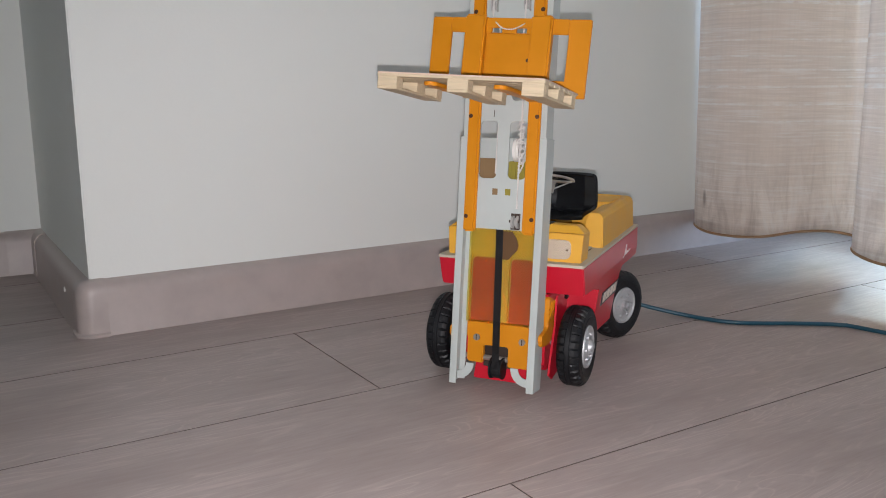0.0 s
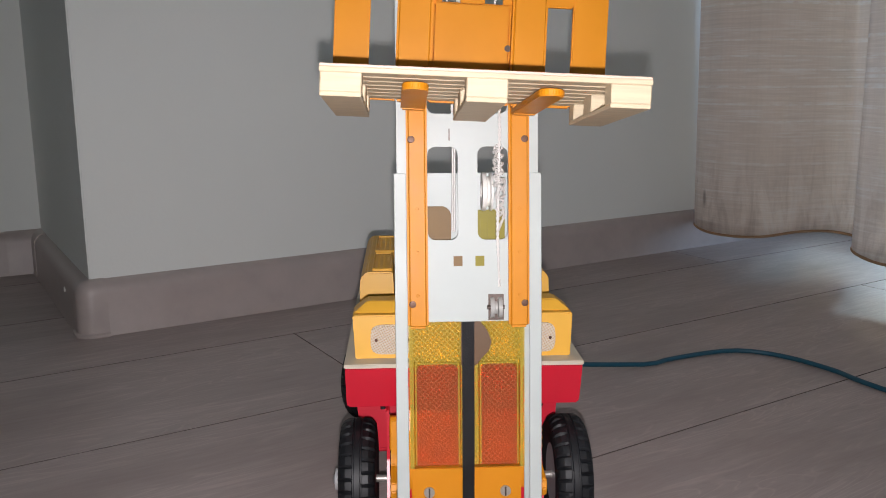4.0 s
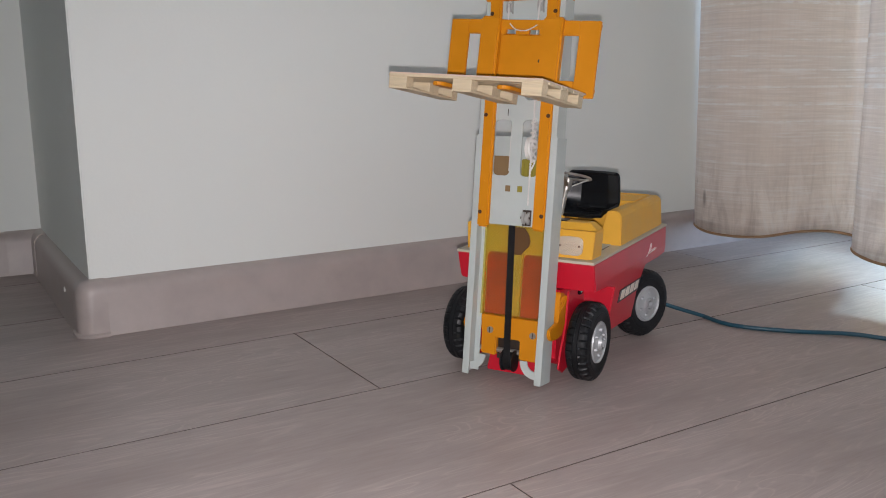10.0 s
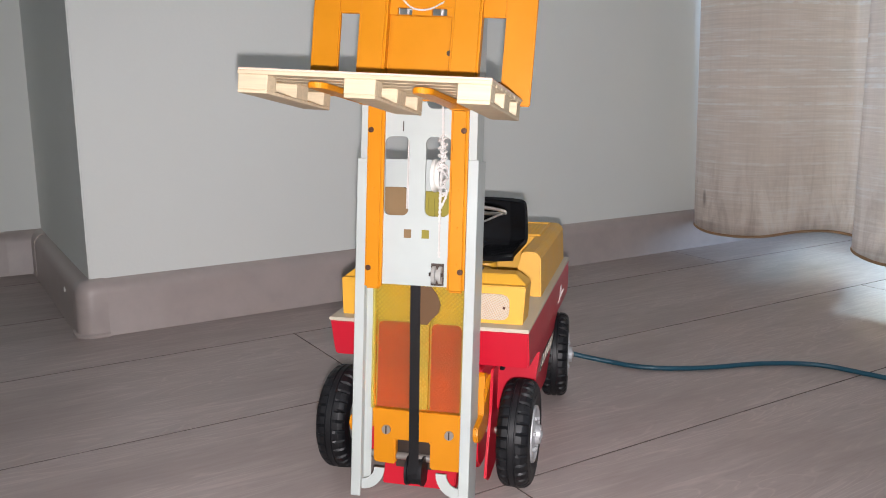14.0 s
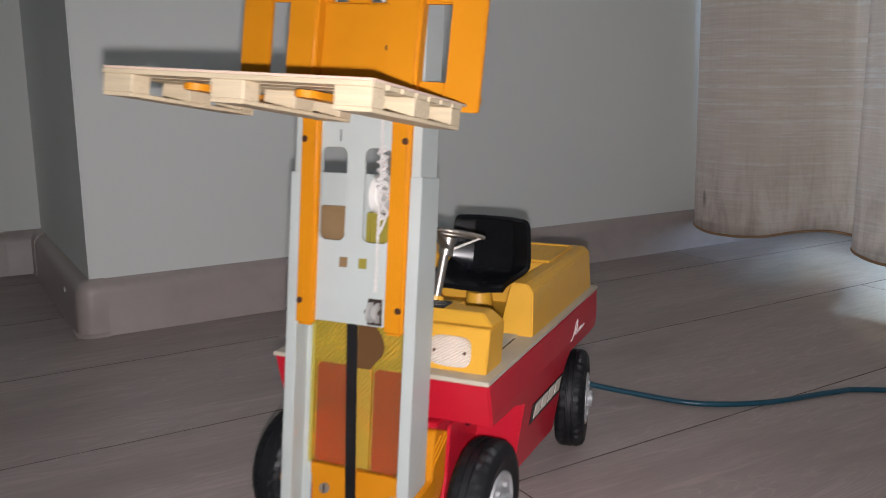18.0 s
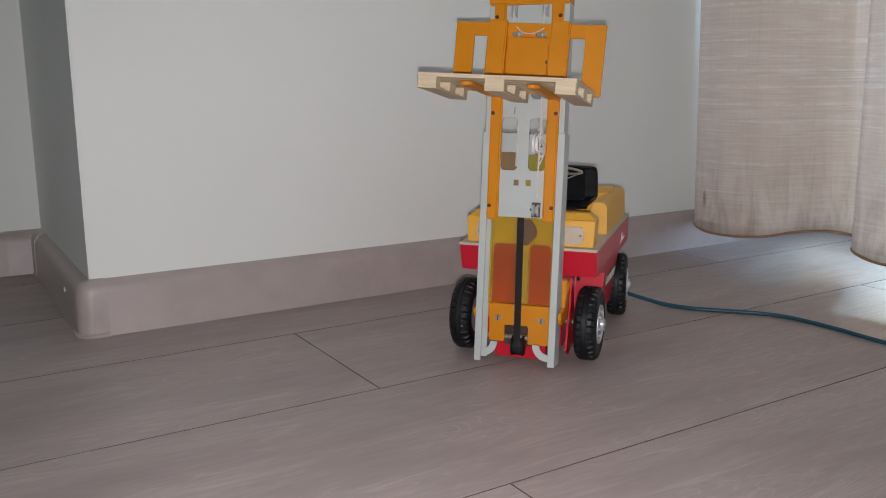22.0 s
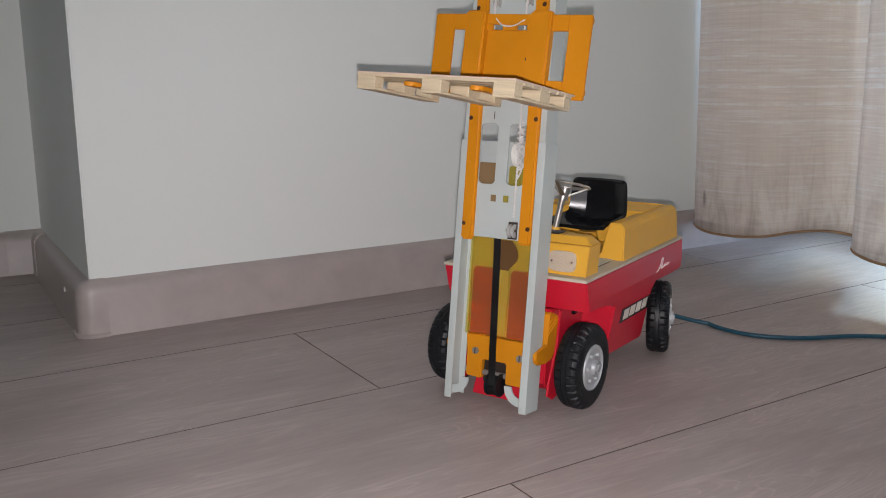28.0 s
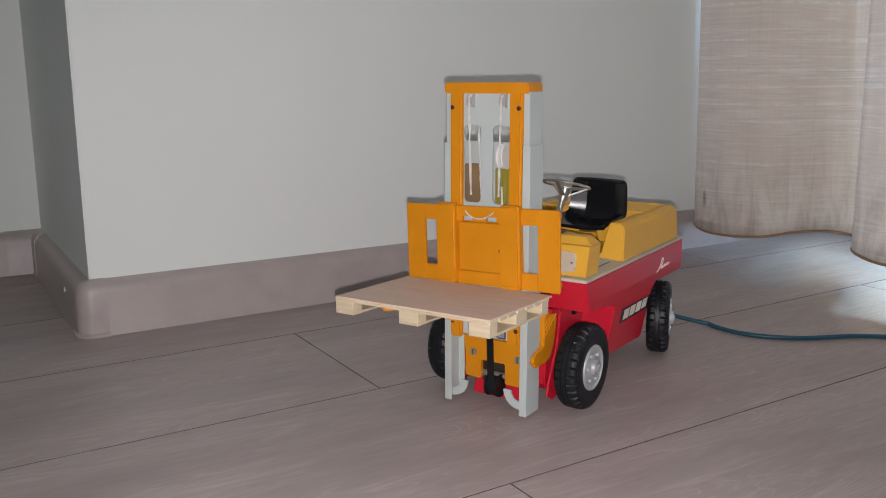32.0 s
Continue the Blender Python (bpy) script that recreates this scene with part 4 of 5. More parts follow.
def build_inner():
    H0, H1 = 119.0, 311.0
    bm = B()
    # slotted plate between the strips
    cols = [(-22.5, -20.5), (-20.5, -5.0), (-5.0, 5.0), (5.0, 20.5), (20.5, 22.5)]
    gaps = [(162, 209.4), (226, 285)]
    zz = [H0 + 1, 162, 209.4, 226, 285, H1]
    for i, (x0, x1) in enumerate(cols):
        for z0, z1 in zip(zz, zz[1:]):
            if i in (1, 3) and (z0, z1) in gaps:
                continue
            if i == 2 and z0 == H0 + 1:
                continue
            box(bm, x0, x1, -17.8, -16.2, z0, z1)
    bmesh.ops.remove_doubles(bm, verts=bm.verts[:], dist=0.001)
    # solid middle strip; the small square holes are coloured patches on it
    for x0, x1, z0, z1 in ((-5, 5, H0 + 1, 162),):
        box(bm, x0, x1, -17.8, -16.2, z0, z1)
    plate = part("mast_plate", bm, METAL, inner_mast, "pale enamelled plate with rounded slots")
    # a thin dark bar draws the shade of a narrow slit
    bm = B()
    box(bm, -9.6, -9.0, -18.0, -17.6, 212.5, 218.5)
    part("slit", bm, STEEL_AND_SHADE, plate)
    # rounded corners of the slots
    for i, (x0, x1) in enumerate(((-20.5, -5.0), (5.0, 20.5))):
        for z0, z1 in gaps:
            for cx, cz, sx, sz in ((x0, z0, 1, 1), (x1, z0, -1, 1), (x0, z1, 1, -1), (x1, z1, -1, -1)):
                bm = B()
                r = 4.0
                arc = [(cx, cz)] + [(cx + sx * (r - r * math.sin(radians(a))), cz + sz * (r - r * math.cos(radians(a)))) for a in range(0, 91, 18)]
                prism(bm, arc, "y", -17.75, -16.25)
                part("slot_corner", bm, METAL, plate)
    for s in (-1, 1):
        # patches in the dull colours seen through the holes, no real openings
        for x0, x1, hole in (((3.7, 8.3, OLIVE),) if s > 0 else ((2.9, 7.5, SLOT_BROWN),)):
            bm = B()
            box(bm, min(s * x0, s * x1), max(s * x0, s * x1), -18.0, -17.6, 148.6, 153.8)
            part("square_hole", bm, hole, plate)
        bm = B()
        channel(bm, s, 36.0, 5.5, -17.6, 1.2, H0, H1, 1.2)
        part("inner_rail", bm, METAL, inner_mast, "pale enamelled inner rail")
        bm = B()
        x0, x1 = (20.6, 31.2) if s > 0 else (-31.2, -20.6)
        box(bm, x0, x1, -21.4, -15.8, H0 - 2, H1, 1.6, 3)
        for z in (134, 156, 178, 262, 284):
            rod(bm, (s * 26, -20.5, z), (s * 26, -21.65, z), 1.6, 10, 0.7)
        part("guide_strip", bm, ORANGE, inner_mast, "orange painted guide strip", 40)
        for z in (129.7, 213, 298):
            bm = B()
            lathe(bm, [(0, -21.5), (0.6, -21.5), (0.7, -21.7), (1.6, -21.65), (1.9, -21.2)], "y", (s * 28.6, 0, z), 16)
            part("screw", bm, RUST, inner_mast, "", 40)
        # top pulley and its cord
        bm = B()
        lathe(bm, [(0, -2.6), (5.4, -2.6), (5.4, -1.6), (3.8, -0.9), (3.8, 0.9), (5.4, 1.6), (5.4, 2.6), (0, 2.6)], "x", (s * 14 + 1, -17, 303), 20)
        part("top_pulley", bm, PULLEY, inner_mast, "white plastic pulley", 40)
    # dark sheet on the plate draws the shade in the pulley's cutout
    bm = B()
    box(bm, 10.2, 18.2, -18.1, -17.7, 120.6, 134.0, 0.0)
    part("pulley_slot", bm, STEEL_AND_SHADE, plate, "dark sheet for the shaded slot round the small pulley")
    bm = B()
    rod(bm, (9.5, -19.5, 127.4), (18.4, -19.5, 127.4), 1.2, 10)
    part("pulley_axle", bm, STEEL_AND_SHADE, inner_mast)
    bm = B()
    lathe(bm, [(0, -3.0), (5.4, -3.0), (5.4, -1.0), (3.4, -0.6), (3.4, 0.6), (5.4, 1.0), (5.4, 3.0), (0, 3.0)], "x", (14.2, -17.4, 127.0), 20)
    part("low_pulley", bm, PULLEY, inner_mast, "", 40)
    bm = B()
    box(bm, -36.2, 36.2, -21.8, 2.2, 308.5, 316.5, 1.3, 2)
    part("mast_cap", bm, ORANGE, inner_mast, "orange cap across the top of the mast", 30)
    # cords and the knotted bundle
    for way in ([(-13, -19.4, 307), (-13, -22.4, 300), (-12.4, -20.4, 232)], [(15, -19.4, 307), (14.6, -22.4, 300), (12, -20.4, 232)]):
        bm = B()
        twisted(bm, way, 0.85, 4.0)
        part("lifting_cord", bm, CORD, inner_mast, "thin white twisted lifting cord", 60)
    bm = B()
    twisted(bm, [(-10, -14.5, 306), (-8.5, -13, 250), (-6.8, -12.5, 215), (-7.2, -12.5, 166)], 0.9)
    part("cord", bm, CORD, inner_mast, "white twisted cord", 60)
    bm = B()
    twisted(bm, [(15.5, -22.0, 240), (16, -21, 215), (15.5, -20, 190), (15, -19.6, 165), (15.6, -21, 138)], 0.85)
    part("cord", bm, CORD, inner_mast, "white twisted cord", 60)
    rnd = random.Random(5)
    bm = B()
    for strand in range(2):
        pts = [(15.5 + rnd.uniform(-2.2, 2.6) + 0.05 * k, -17.5 + rnd.uniform(-3.0, 1.5), 212 - k * (2.6 + 0.35 * strand) + rnd.uniform(-2.2, 2.2)) for k in range(16)]
        twisted(bm, pts, 0.7, 4.0, 4)
    for k in range(5):
        pts = [(15.5 + 2.4 * math.cos(a * 0.9), -18.5 + 2.0 * math.sin(a * 0.9), 205 - 4.2 * k + 0.5 * a) for a in range(8)]
        twisted(bm, pts, 0.7, 4.0, 4)
    part("knotted_cord", bm, CORD, inner_mast, "knotted length of white cord", 60)
    bm = B()
    lathe(bm, [(0, -2.2), (4.0, -2.2), (4.6, -3.2), (10.0, -3.2), (10.0, -1.2), (7.8, -0.6), (7.8, 0.6), (10.0, 1.2), (10.0, 2.2), (0, 2.2)], "x", (11, -8, 186.5), 28)
    part("cord_drum", bm, KNOB, outer_mast, "white plastic cord drum", 40)


build_inner()

CAR_H = 230.0     # height of the carriage's lower edge when it is raised


def build_carriage():
    """Built with its lower edge at z = 0."""
    for s in (-1, 1):
        bm = B()
        f = (lambda a, b: (min(s * a, s * b), max(s * a, s * b)))
        for a, b, z0, z1 in ((50, 67.5, 0, 61), (36, 50.2, 49, 61), (36, 50.2, 0, 13)):
            x0, x1 = f(a, b)
            box(bm, x0, x1, -26.5, -23.3, z0, z1, 0.0)
        bmesh.ops.remove_doubles(bm, verts=bm.verts[:], dist=0.001)
        bmesh.ops.bevel(bm, geom=[e for e in bm.edges if e.calc_face_angle(0) > 0.5], offset=0.7, segments=2, affect="EDGES", clamp_overlap=True)
        part("side_frame", bm, ORANGE, carriage, "orange painted side frame with a window", 30)
        x0, x1 = f(58.0, 66.8)
        for z in (6, 57):
            bm = B()
            rod(bm, (x0, -23.0, z), (x1, -23.0, z), 2.4, 16)
            part("side_lug", bm, ORANGE, carriage, "", 40)
        bm = B()
        x0, x1 = f(19.5, 36.8)
        box(bm, x0, x1, -31.0, -22.4, -0.6, 63, 1.5, 3)
        part("upright", bm, ORANGE, carriage, "orange raised upright", 40)
        bm = B()
        x0, x1 = f(21.5, 33.5)
        box(bm, x0, x1, -32.0, -23.6, -4.4, 4.0, 0.8)
        tip = [((x0 + x1) / 2 + 5.4 * math.sin(radians(a)), -105 - 6.5 * math.cos(radians(a))) for a in range(-90, 91, 15)]
        prism(bm, tip + [(x1, -30), (x0, -30)], "z", -4.0, -1.1, 0.5)
        part("fork", bm, ORANGE, carriage, "orange painted lifting fork")
    bm = B()
    box(bm, -20, 20, -24.4, -22.8, 9, 49.5, 0.2)
    panel = part("centre_panel", bm, ORANGE, carriage, "orange recessed centre panel", 30)
    bm = B()
    box(bm, -18.8, 18.8, -25.6, -24.2, 10.3, 49.0, 0.9)
    part("raised_field", bm, ORANGE, panel, "", 30)
    for z0, z1 in ((0, 10.5), (53.2, 61)):
        bm = B()
        box(bm, -20, 20, -26.5, -22.8, z0, z1, 0.6)
        if z0 > 20:
            for x0, x1 in ((-20, -15), (-6, 6), (15, 20)):
                box(bm, x0, x1, -26.0, -22.8, 49.0, 53.6, 0.4)
        part("crossbar", bm, ORANGE, panel, "", 30)
    bm = B()
    twisted(bm, [(-12, -24, 58), (-11, -27.2, 57), (-5, -27.5, 52.6), (4, -27.5, 52.2), (12, -27.4, 56), (13.5, -24, 58.5)], 0.55, 3.6)
    part("cord_loop", bm, CORD, carriage, "loop of white twisted cord", 60)
    for x in (-12.5, 13.5):
        bm = B()
        rod(bm, (x, -26.7, 55.5), (x, -22.5, 55.5), 1.7, 12)
        part("cord_eye", bm, ORANGE, carriage)
    bm = B()
    rod(bm, (18.2, -26.2, 28), (18.2, -23, 28), 1.6, 10)
    part("screw", bm, STEEL_AND_SHADE, carriage)


build_carriage()

# ---- pallet: its own thing, resting on the forks; origin under its rear edge, deck towards -y ----
pallet = tagged(group_empty("toy_pallet"), "small pale wooden toy pallet lying on the orange forks", "pallet")


def build_pallet():
    W, D = 64.4, 83.0
    bm = B()
    box(bm, -W, W, -D, 5.6, 3.6, 4.8, 0.25, 1)
    part("deck_sheet", bm, PINKWOOD, pallet, "smooth pinkish wooden deck")
    for k in range(7):
        bm = B()
        y0 = -D - 0.2 + k * (D - 9.8) / 6
        box(bm, -W - 0.2, W + 0.2, y0, y0 + 10.2, 1.6, 3.7, 0.3, 1)
        part("deck_board", bm, PALE, pallet)
    for x in (-W + 8.2, 0, W - 8.2):
        for y0, y1 in ((-D, -D + 10.5), (-D / 2 - 6.2, -D / 2 + 8.8), (-10.5, 0)):
            bm = B()
            box(bm, x - 8, x + 8, y0, y1, -5.9, 1.7, 0.4, 1)
            part("block", bm, PALE, pallet)
        bm = B()
        box(bm, x - 8, x + 8, -D + 0.3, -0.3, -7.6, -5.8, 0.3, 1)
        part("bottom_board", bm, PALE, pallet)


build_pallet()

# ---- control cable in short rigid lengths ----
cable = tagged(group_empty("control_cable"), "teal-blue rubber control cable lying loosely on the floor behind the toy", "cable")
SEG, NSEG = 0.014, 62
segments = []
bm = B()
rod(bm, (0, 0, -0.6), (0, 0, SEG * 1000 + 0.6), 2.3, 10)
bmesh.ops.create_uvsphere(bm, u_segments=10, v_segments=6, radius=2.3)
first = part("cable_length", bm, CABLE, cable, smooth=60)
segments.append(first)
for _ in range(NSEG - 1):
    segments.append(again(first, Matrix.Identity(4)))

# ---- laminate floor ----
ROWS = [-1.70, -1.572, -1.374, -1.176, -0.978, -0.780, -0.582, -0.384, -0.182, 0.018, 0.216, 0.415, 0.6165, 0.808, 1.005, 1.204, 1.403]
bm = B()
box(bm, LX - 0.1, RX + 0.14, BY - 0.1, WY2 + 0.1, -0.06, -0.0035)
floor = tagged(part("floor", bm, JOINT, unit=1), "grey-brown oak-look laminate floor with dark joints", "floor", kind="structure")
OFFSET = {10: 0.311, 11: 1.02, 12: 0.321, 13: 0.98, 14: 0.55}
LONG = 1.285
GAP, SEAM = 0.0006, 0.0007
for r, (y0, y1) in enumerate(zip(ROWS, ROWS[1:])):
    x = OFFSET.get(r, (r * 0.43) % LONG)
    while x > LX:
        x -= LONG
    while x < RX:
        a, b = max(x, LX), min(x + LONG, RX)
        if b - a > 0.02:
            bm = B()
            box(bm, a + GAP - (a + b) / 2, b - GAP - (a + b) / 2, y0 + SEAM - (y0 + y1) / 2, y1 - SEAM - (y0 + y1) / 2, -0.0034, 0.0)
            for f in bm.faces:
                f.material_index = 0 if f.calc_center_median().z > -0.0001 else 1
            pl = part("plank", bm, FLOOR, floor, unit=1, more=(JOINT,))
            pl.location = ((a + b) / 2, (y0 + y1) / 2, 0)
        x += LONG


# ---- what moves ----
def glide(rows, t):
    """Values between rows, smooth and without overshoot."""
    ts = [r[0] for r in rows]
    if t <= ts[0]:
        return list(rows[0][1:])
    if t >= ts[-1]:
        return list(rows[-1][1:])
    i = max(k for k in range(len(ts)) if ts[k] <= t)
    i = min(i, len(ts) - 2)

    def slope(k, j):
        if k <= 0 or k >= len(ts) - 1:
            return 0.0
        a = (rows[k][j] - rows[k - 1][j]) / (ts[k] - ts[k - 1])
        b = (rows[k + 1][j] - rows[k][j]) / (ts[k + 1] - ts[k])
        return 0.0 if a * b <= 0 else 2 * a * b / (a + b)
    h = ts[i + 1] - ts[i]
    u = (t - ts[i]) / h
    out = []
    for j in range(1, len(rows[0])):
        p0, p1, m0, m1 = rows[i][j], rows[i + 1][j], slope(i, j) * h, slope(i + 1, j) * h
        out.append((2 * u ** 3 - 3 * u ** 2 + 1) * p0 + (u ** 3 - 2 * u ** 2 + u) * m0 + (3 * u ** 2 - 2 * u ** 3) * p1 + (u ** 3 - u ** 2) * m1)
    return out


# time, x, y, heading
DRIVE = [
    (0.0, 0.4333, 0.5818, -55.8), (0.5, 0.4222, 0.5739, -55.1), (1.0, 0.3935, 0.5520, -52.0), (1.5, 0.3635, 0.5256, -48.1), (2.0, 0.3359, 0.4986, -43.3),
    (2.5, 0.3090, 0.4671, -39.5), (3.0, 0.2839, 0.4316, -34.9), (3.5, 0.2594, 0.3940, -30.4), (4.1, 0.2490, 0.3765, -29.2), (4.9, 0.2490, 0.3765, -29.2),
    (5.5, 0.2603, 0.3980, -32.8), (6.0, 0.3213, 0.4836, -43.7), (6.5, 0.4092, 0.5626, -55.5), (7.0, 0.4556, 0.5903, -61.5), (10.1, 0.4556, 0.5903, -61.5),
    (10.5, 0.4382, 0.5818, -60.3), (11.5, 0.4389, 0.5816, -60.3), (12.0, 0.3694, 0.5366, -53.8), (12.5, 0.2883, 0.4661, -46.6), (13.0, 0.2726, 0.4541, -46.5),
    (14.6, 0.2726, 0.4541, -46.5), (15.5, 0.1715, 0.3745, -53.9), (16.4, 0.0804, 0.3125, -59.9), (17.05, 0.0804, 0.3125, -59.9), (17.5, 0.1466, 0.3564, -58.0),
    (18.0, 0.2068, 0.3968, -56.0), (18.5, 0.3083, 0.4709, -49.0), (19.0, 0.3347, 0.4928, -47.4), (19.6, 0.3347, 0.4928, -47.4), (20.0, 0.3366, 0.4973, -48.2),
    (20.5, 0.3992, 0.5558, -52.0), (21.0, 0.4833, 0.6235, -51.9), (21.5, 0.4888, 0.6284, -51.9), (22.0, 0.4849, 0.6247, -51.3), (22.5, 0.4122, 0.5724, -55.9),
    (23.0, 0.4031, 0.5645, -56.5), (23.5, 0.2790, 0.5045, -66.3), (24.0, 0.1382, 0.4604, -77.8), (24.5, 0.1335, 0.4610, -78.7), (25.0, 0.2378, 0.4851, -74.3),
    (25.5, 0.3437, 0.5179, -67.0), (26.2, 0.4030, 0.5424, -65.7), (27.0, 0.4108, 0.5457, -65.7), (32.0, 0.4108, 0.5457, -65.7)]
# time, turn of the rear wheels, play of their axle along the toy
STEER = [(0.0, -23.0, 0.0), (11.5, -22.0, 0.0), (12.4, -12.0, 0.0), (13.0, -13.0, 0.0), (13.5, -3.0, 0.0), (14.0, 5.0, 0.0), (14.5, 8.0, 0.0), (16.5, 12.0, 2.0), (18.5, 10.0, 0.0), (19.5, 8.0, 0.0),
         (20.0, 5.0, 0.0), (21.5, 2.0, 0.0), (22.3, 7.0, 0.0), (23.0, 8.0, 1.0), (23.5, 11.0, 5.0), (24.5, 10.5, 6.5), (25.0, 12.0, 6.0), (27.5, 16.5, 0.0), (32.0, 16.5, 0.0)]
TILT = [(0.0, 7.24), (28.0, 7.24), (28.4, 7.8), (28.9, 7.6), (29.05, 7.0), (29.3, 0.8), (29.45, 0.0), (32.0, 0.0)]
# the inner mast and the carriage sink at a steady pace
SINK_MAST = [(0.0, 0.0), (29.13, 0.0), (32.0, -75.2)]
SINK_CARRIAGE = [(0.0, 0.0), (29.2, 0.0), (29.5, -15.2), (32.0, -141.8)]
# the carriage hangs a little askew on its cords and sways as it sinks
SWAY = [(0.0, 2.9), (28.9, 2.9), (29.3, 1.7), (29.6, 0.1), (30.0, -1.0), (30.5, -1.2), (31.0, 0.9), (31.5, -0.8), (32.0, -1.8)]
# how the pallet lies on the forks: height, pitch, roll
SETTLE = [(0.0, -1.9, -0.45, -0.3), (29.0, -1.9, -0.45, -0.3), (29.5, -3.3, -1.7, 1.0), (32.0, -3.3, -1.7, 1.0)]


def steady(rows, t):
    """A value between rows, in straight steps."""
    for (t0, a), (t1, b) in zip(rows, rows[1:]):
        if t <= t1:
            return a + (b - a) * (t - t0) / (t1 - t0)
    return rows[-1][1]


# the cable's way over the floor, from behind the toy outwards
CABLE_WAY = {
    0.0: [(0.708, 0.641), (0.734, 0.584), (0.791, 0.542), (0.826, 0.512), (0.835, 0.475)],
    2.0: [(0.615, 0.599), (0.656, 0.559), (0.732, 0.526), (0.761, 0.48), (0.758, 0.43)],
    3.5: [(0.542, 0.535), (0.611, 0.53), (0.659, 0.516), (0.681, 0.481), (0.685, 0.431), (0.677, 0.38)],
    5.5: [(0.542, 0.535), (0.611, 0.53), (0.659, 0.516), (0.681, 0.481), (0.685, 0.431), (0.677, 0.38)],
    6.0: [(0.576, 0.601), (0.608, 0.563), (0.672, 0.533), (0.725, 0.508), (0.745, 0.471), (0.733, 0.413)],
    7.0: [(0.728, 0.626), (0.725, 0.577), (0.757, 0.531), (0.798, 0.494), (0.816, 0.463)],
    10.0: [(0.728, 0.626), (0.725, 0.577), (0.757, 0.531), (0.798, 0.494), (0.816, 0.463)],
    12.0: [(0.632, 0.581), (0.678, 0.525), (0.74, 0.475), (0.751, 0.426)],
    13.0: [(0.527, 0.564), (0.549, 0.527), (0.592, 0.499), (0.645, 0.479), (0.686, 0.449), (0.705, 0.397)],
    14.5: [(0.527, 0.564), (0.549, 0.527), (0.592, 0.499), (0.645, 0.479), (0.686, 0.449), (0.705, 0.397)],
    16.5: [(0.377, 0.417), (0.398, 0.394), (0.441, 0.382), (0.503, 0.384), (0.577, 0.389), (0.612, 0.373), (0.627, 0.35)],
    17.0: [(0.377, 0.417), (0.398, 0.394), (0.441, 0.382), (0.503, 0.384), (0.577, 0.389), (0.612, 0.373), (0.627, 0.35)],
    18.0: [(0.495, 0.479), (0.521, 0.44), (0.57, 0.413), (0.629, 0.4), (0.675, 0.379)],
    19.0: [(0.582, 0.575), (0.601, 0.528), (0.644, 0.491), (0.688, 0.463), (0.708, 0.435), (0.715, 0.403)],
    20.0: [(0.582, 0.575), (0.601, 0.528), (0.644, 0.491), (0.688, 0.463), (0.708, 0.435), (0.715, 0.403)],
    21.0: [(0.703, 0.636), (0.739, 0.573), (0.759, 0.516), (0.743, 0.422)],
    21.5: [(0.703, 0.636), (0.739, 0.573), (0.759, 0.516), (0.743, 0.422)],
    22.0: [(0.725, 0.690), (0.742, 0.646), (0.797, 0.578), (0.806, 0.510), (0.803, 0.450)],
    23.0: [(0.675, 0.643), (0.686, 0.597), (0.723, 0.554), (0.782, 0.515), (0.827, 0.47)],
    24.0: [(0.451, 0.501), (0.459, 0.464), (0.476, 0.443), (0.523, 0.433), (0.593, 0.439), (0.659, 0.442), (0.692, 0.425), (0.709, 0.4)],
    24.5: [(0.451, 0.501), (0.459, 0.464), (0.476, 0.443), (0.523, 0.433), (0.593, 0.439), (0.659, 0.442), (0.692, 0.425), (0.709, 0.4)],
    25.0: [(0.552, 0.505), (0.576, 0.469), (0.632, 0.452), (0.728, 0.449), (0.762, 0.433)],
    27.0: [(0.706, 0.607), (0.709, 0.55), (0.745, 0.509), (0.821, 0.467)],
    32.0: [(0.706, 0.607), (0.709, 0.55), (0.745, 0.509), (0.821, 0.467)]}


def toy_pose(t):
    x, y, a = glide(DRIVE, t)
    return pose(x, y, 0, 0, 0, a)


def mast_pose(t, lift=0.0):
    return pose(PIVOT[0] * MM, PIVOT[1] * MM, PIVOT[2] * MM, -glide(TILT, t)[0]) @ Matrix.Translation((0, 0, lift * MM))


def cable_points(t):
    """The cable's joints at t: it leaves the toy's tail, sinks to the floor and follows its way."""
    m = toy_pose(t)
    tail, back = m @ Vector((0.0, 0.205, 0.042)), m @ Vector((0.0, 0.245, 0.033))
    keys = sorted(CABLE_WAY)
    k0 = max(k for k in keys if k <= t)
    k1 = min(k for k in keys if k >= t)
    u = 0 if k1 == k0 else (t - k0) / (k1 - k0)

    def dense(k):
        way = [Vector((x, y, 0)) for x, y in CABLE_WAY[k]]
        d = (way[-1] - way[-2]).normalized()
        way.append(way[-1] + (d + Vector((0.1, -0.5, 0))).normalized() * 0.2)
        way.append(way[-1] + Vector((0.12, -0.25, 0)))
        pts = spline(way, 12)
        return [pts[round(i * (len(pts) - 1) / 40)] for i in range(41)]
    a, b = dense(k0), dense(k1)
    floor_way = [p.lerp(q, u) + Vector((0, 0, 0.0025)) for p, q in zip(a, b)]
    pts = spline([tail, back, floor_way[0] * 0.5 + back * 0.5 - Vector((0, 0, 0.004)), *floor_way[1:]], 6)
    out, here, want = [pts[0]], 0.0, SEG
    for p, q in zip(pts, pts[1:]):
        d = (q - p).length
        while here + d >= want and d > 0:
            out.append(p.lerp(q, (want - here) / d))
            want += SEG
        here += d
    while len(out) < NSEG + 1:
        out.append(out[-1] * 2 - out[-2])
    return [Vector((p.x, p.y, max(p.z, 0.0024))) for p in out]


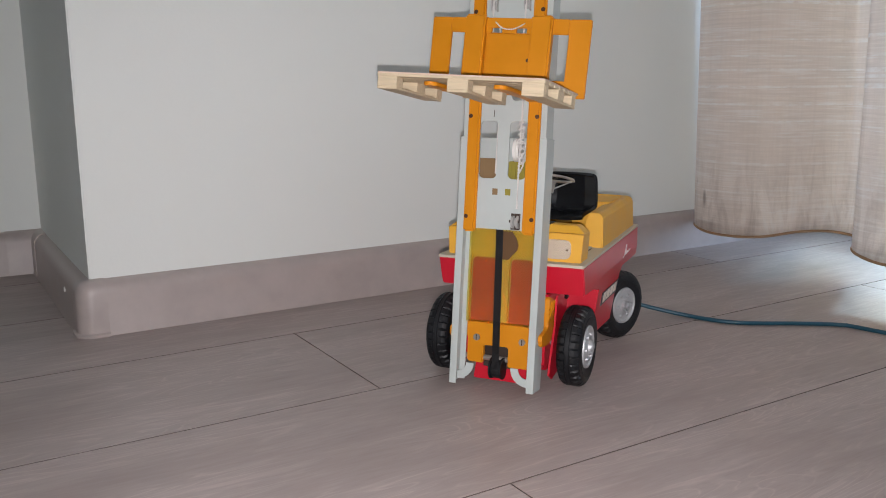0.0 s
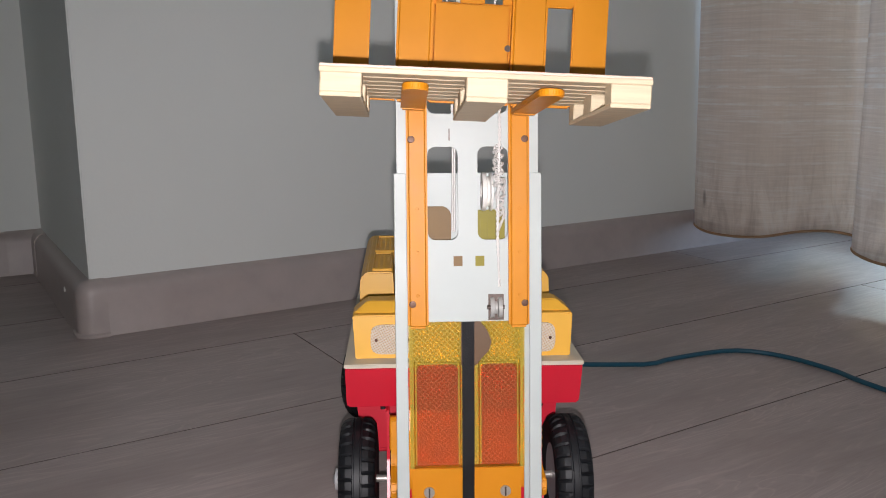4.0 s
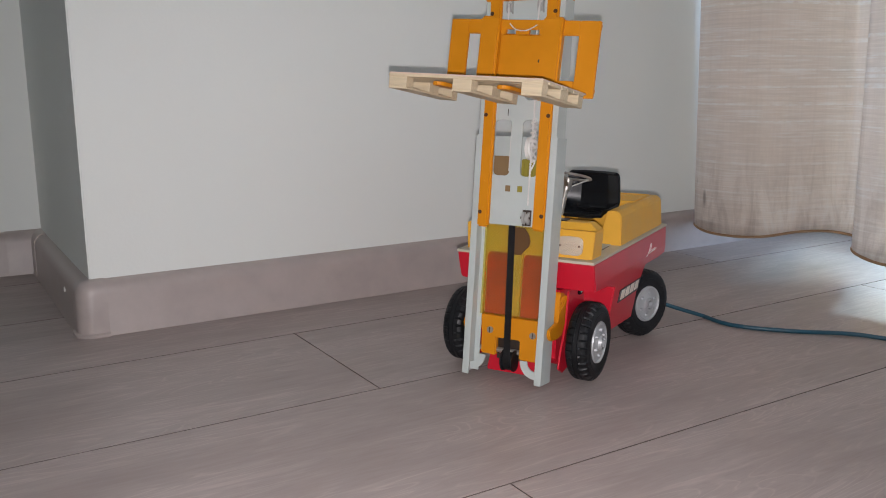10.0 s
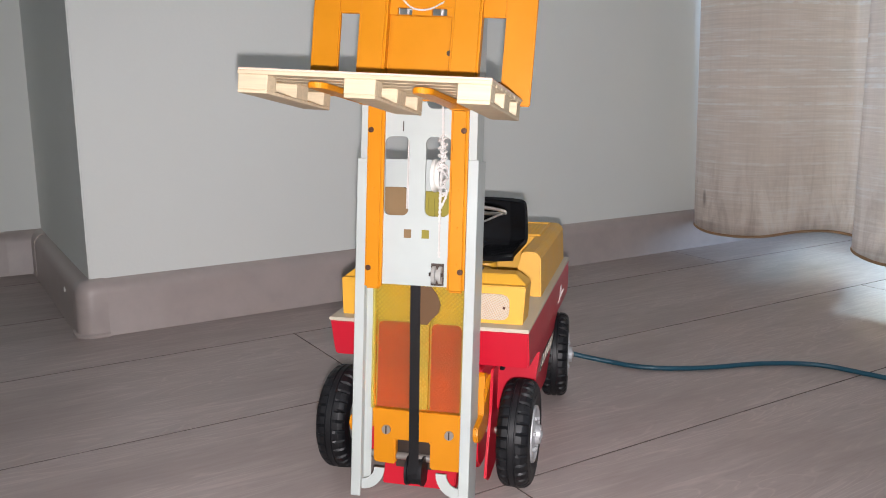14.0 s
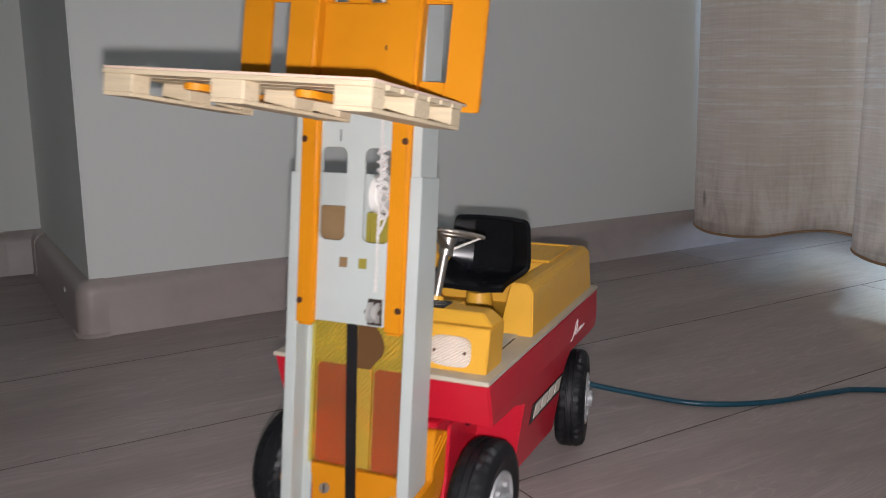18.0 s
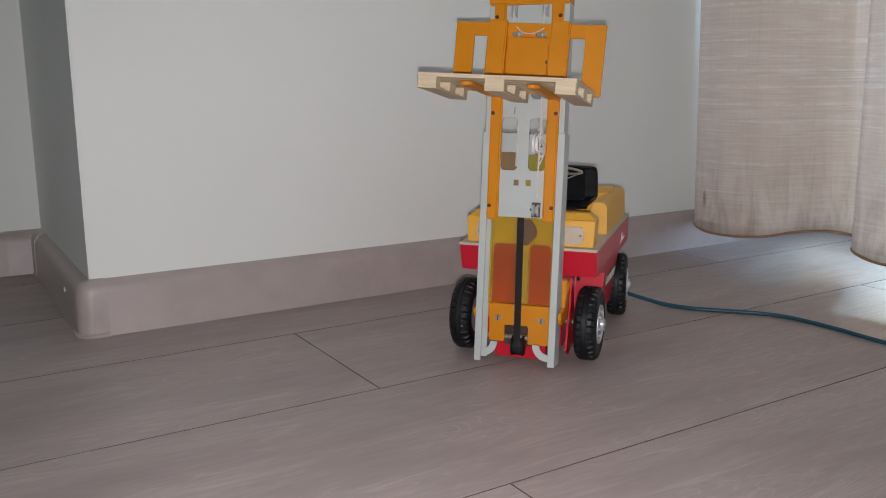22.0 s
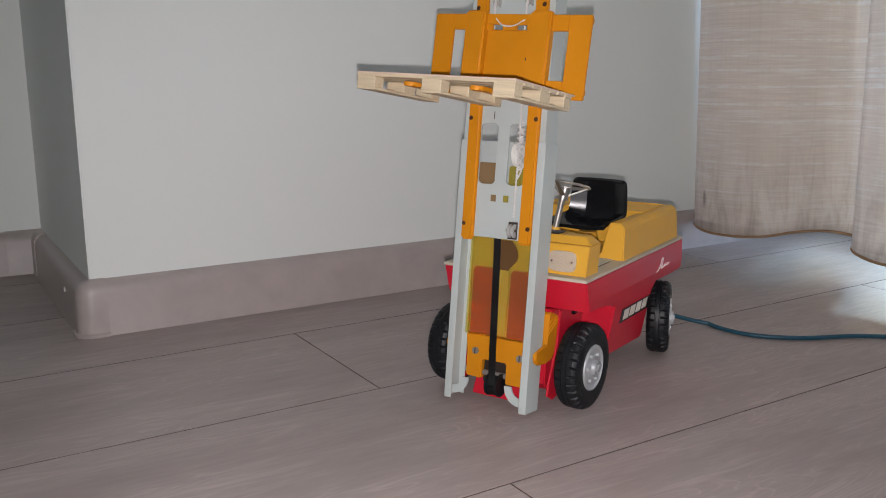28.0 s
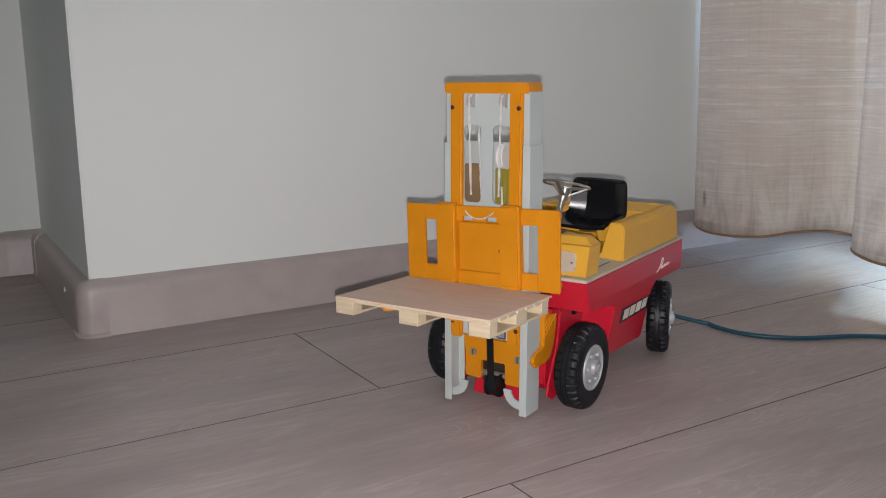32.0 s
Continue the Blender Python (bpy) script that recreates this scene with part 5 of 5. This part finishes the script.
def motions():
    dense = [k / 10 for k in range(321)]
    walk(forklift, [(t, toy_pose(t)) for t in dense])
    # wheels roll with the way and the rear pair steers
    roll, last = 0.0, toy_pose(0.0)
    spins = [(0.0, 0.0)]
    for t in dense[1:]:
        m = toy_pose(t)
        step = (last.inverted() @ m).translation
        roll += step.y / (RADIUS * MM)
        last = m
        spins.append((t, roll))
    for w, side, y in ((wheel_fl, 1, AXLE_F), (wheel_fr, -1, AXLE_F), (wheel_rl, 1, AXLE_R), (wheel_rr, -1, AXLE_R)):
        rows = []
        for t, a in spins:
            steer, play = glide(STEER, t) if y == AXLE_R else (0.0, 0.0)
            x = 59.8 if y == AXLE_F else 62.6
            kp = Matrix.Translation((side * 30 * MM, (y + play) * MM, RADIUS * MM)) @ pose(0, 0, 0, 0, 0, steer)
            m = kp @ Matrix.Translation((side * (x - 30) * MM, 0, 0)) @ Matrix.Rotation(-a, 4, "X")
            if side < 0:
                m = m @ Matrix.Rotation(math.pi, 4, "Z")
            rows.append((t, m))
        walk(w, rows)
    times = [0.0, 14.0, 27.5, 28.0] + [28.0 + k / 10 for k in range(1, 41)]
    walk(outer_mast, [(t, mast_pose(t)) for t in times])
    walk(inner_mast, [(t, mast_pose(t, steady(SINK_MAST, t))) for t in times])

    def car(t):
        return mast_pose(t, CAR_H + steady(SINK_CARRIAGE, t)) @ pose(0, 0, 0, 0, glide(SWAY, t)[0], 0)
    walk(carriage, [(t, car(t)) for t in dense])

    def rest(t):
        drop, pitch, roll = glide(SETTLE, t)
        return pose(0, -38 * MM, drop * MM, pitch, roll, 0)
    walk(pallet, [(t, toy_pose(t) @ car(t) @ rest(t)) for t in dense])
    stops = sorted({r[0] for r in DRIVE} | set(CABLE_WAY) | {k / 2 for k in range(65)})
    ways = [(t, cable_points(t)) for t in stops]
    for i, ob in enumerate(segments):
        rows = []
        for t, p in ways:
            d = (p[i + 1] - p[i]).normalized()
            rows.append((t, Matrix.Translation(p[i]) @ d.to_track_quat("Z", "Y").to_matrix().to_4x4()))
        walk(ob, rows)


motions()
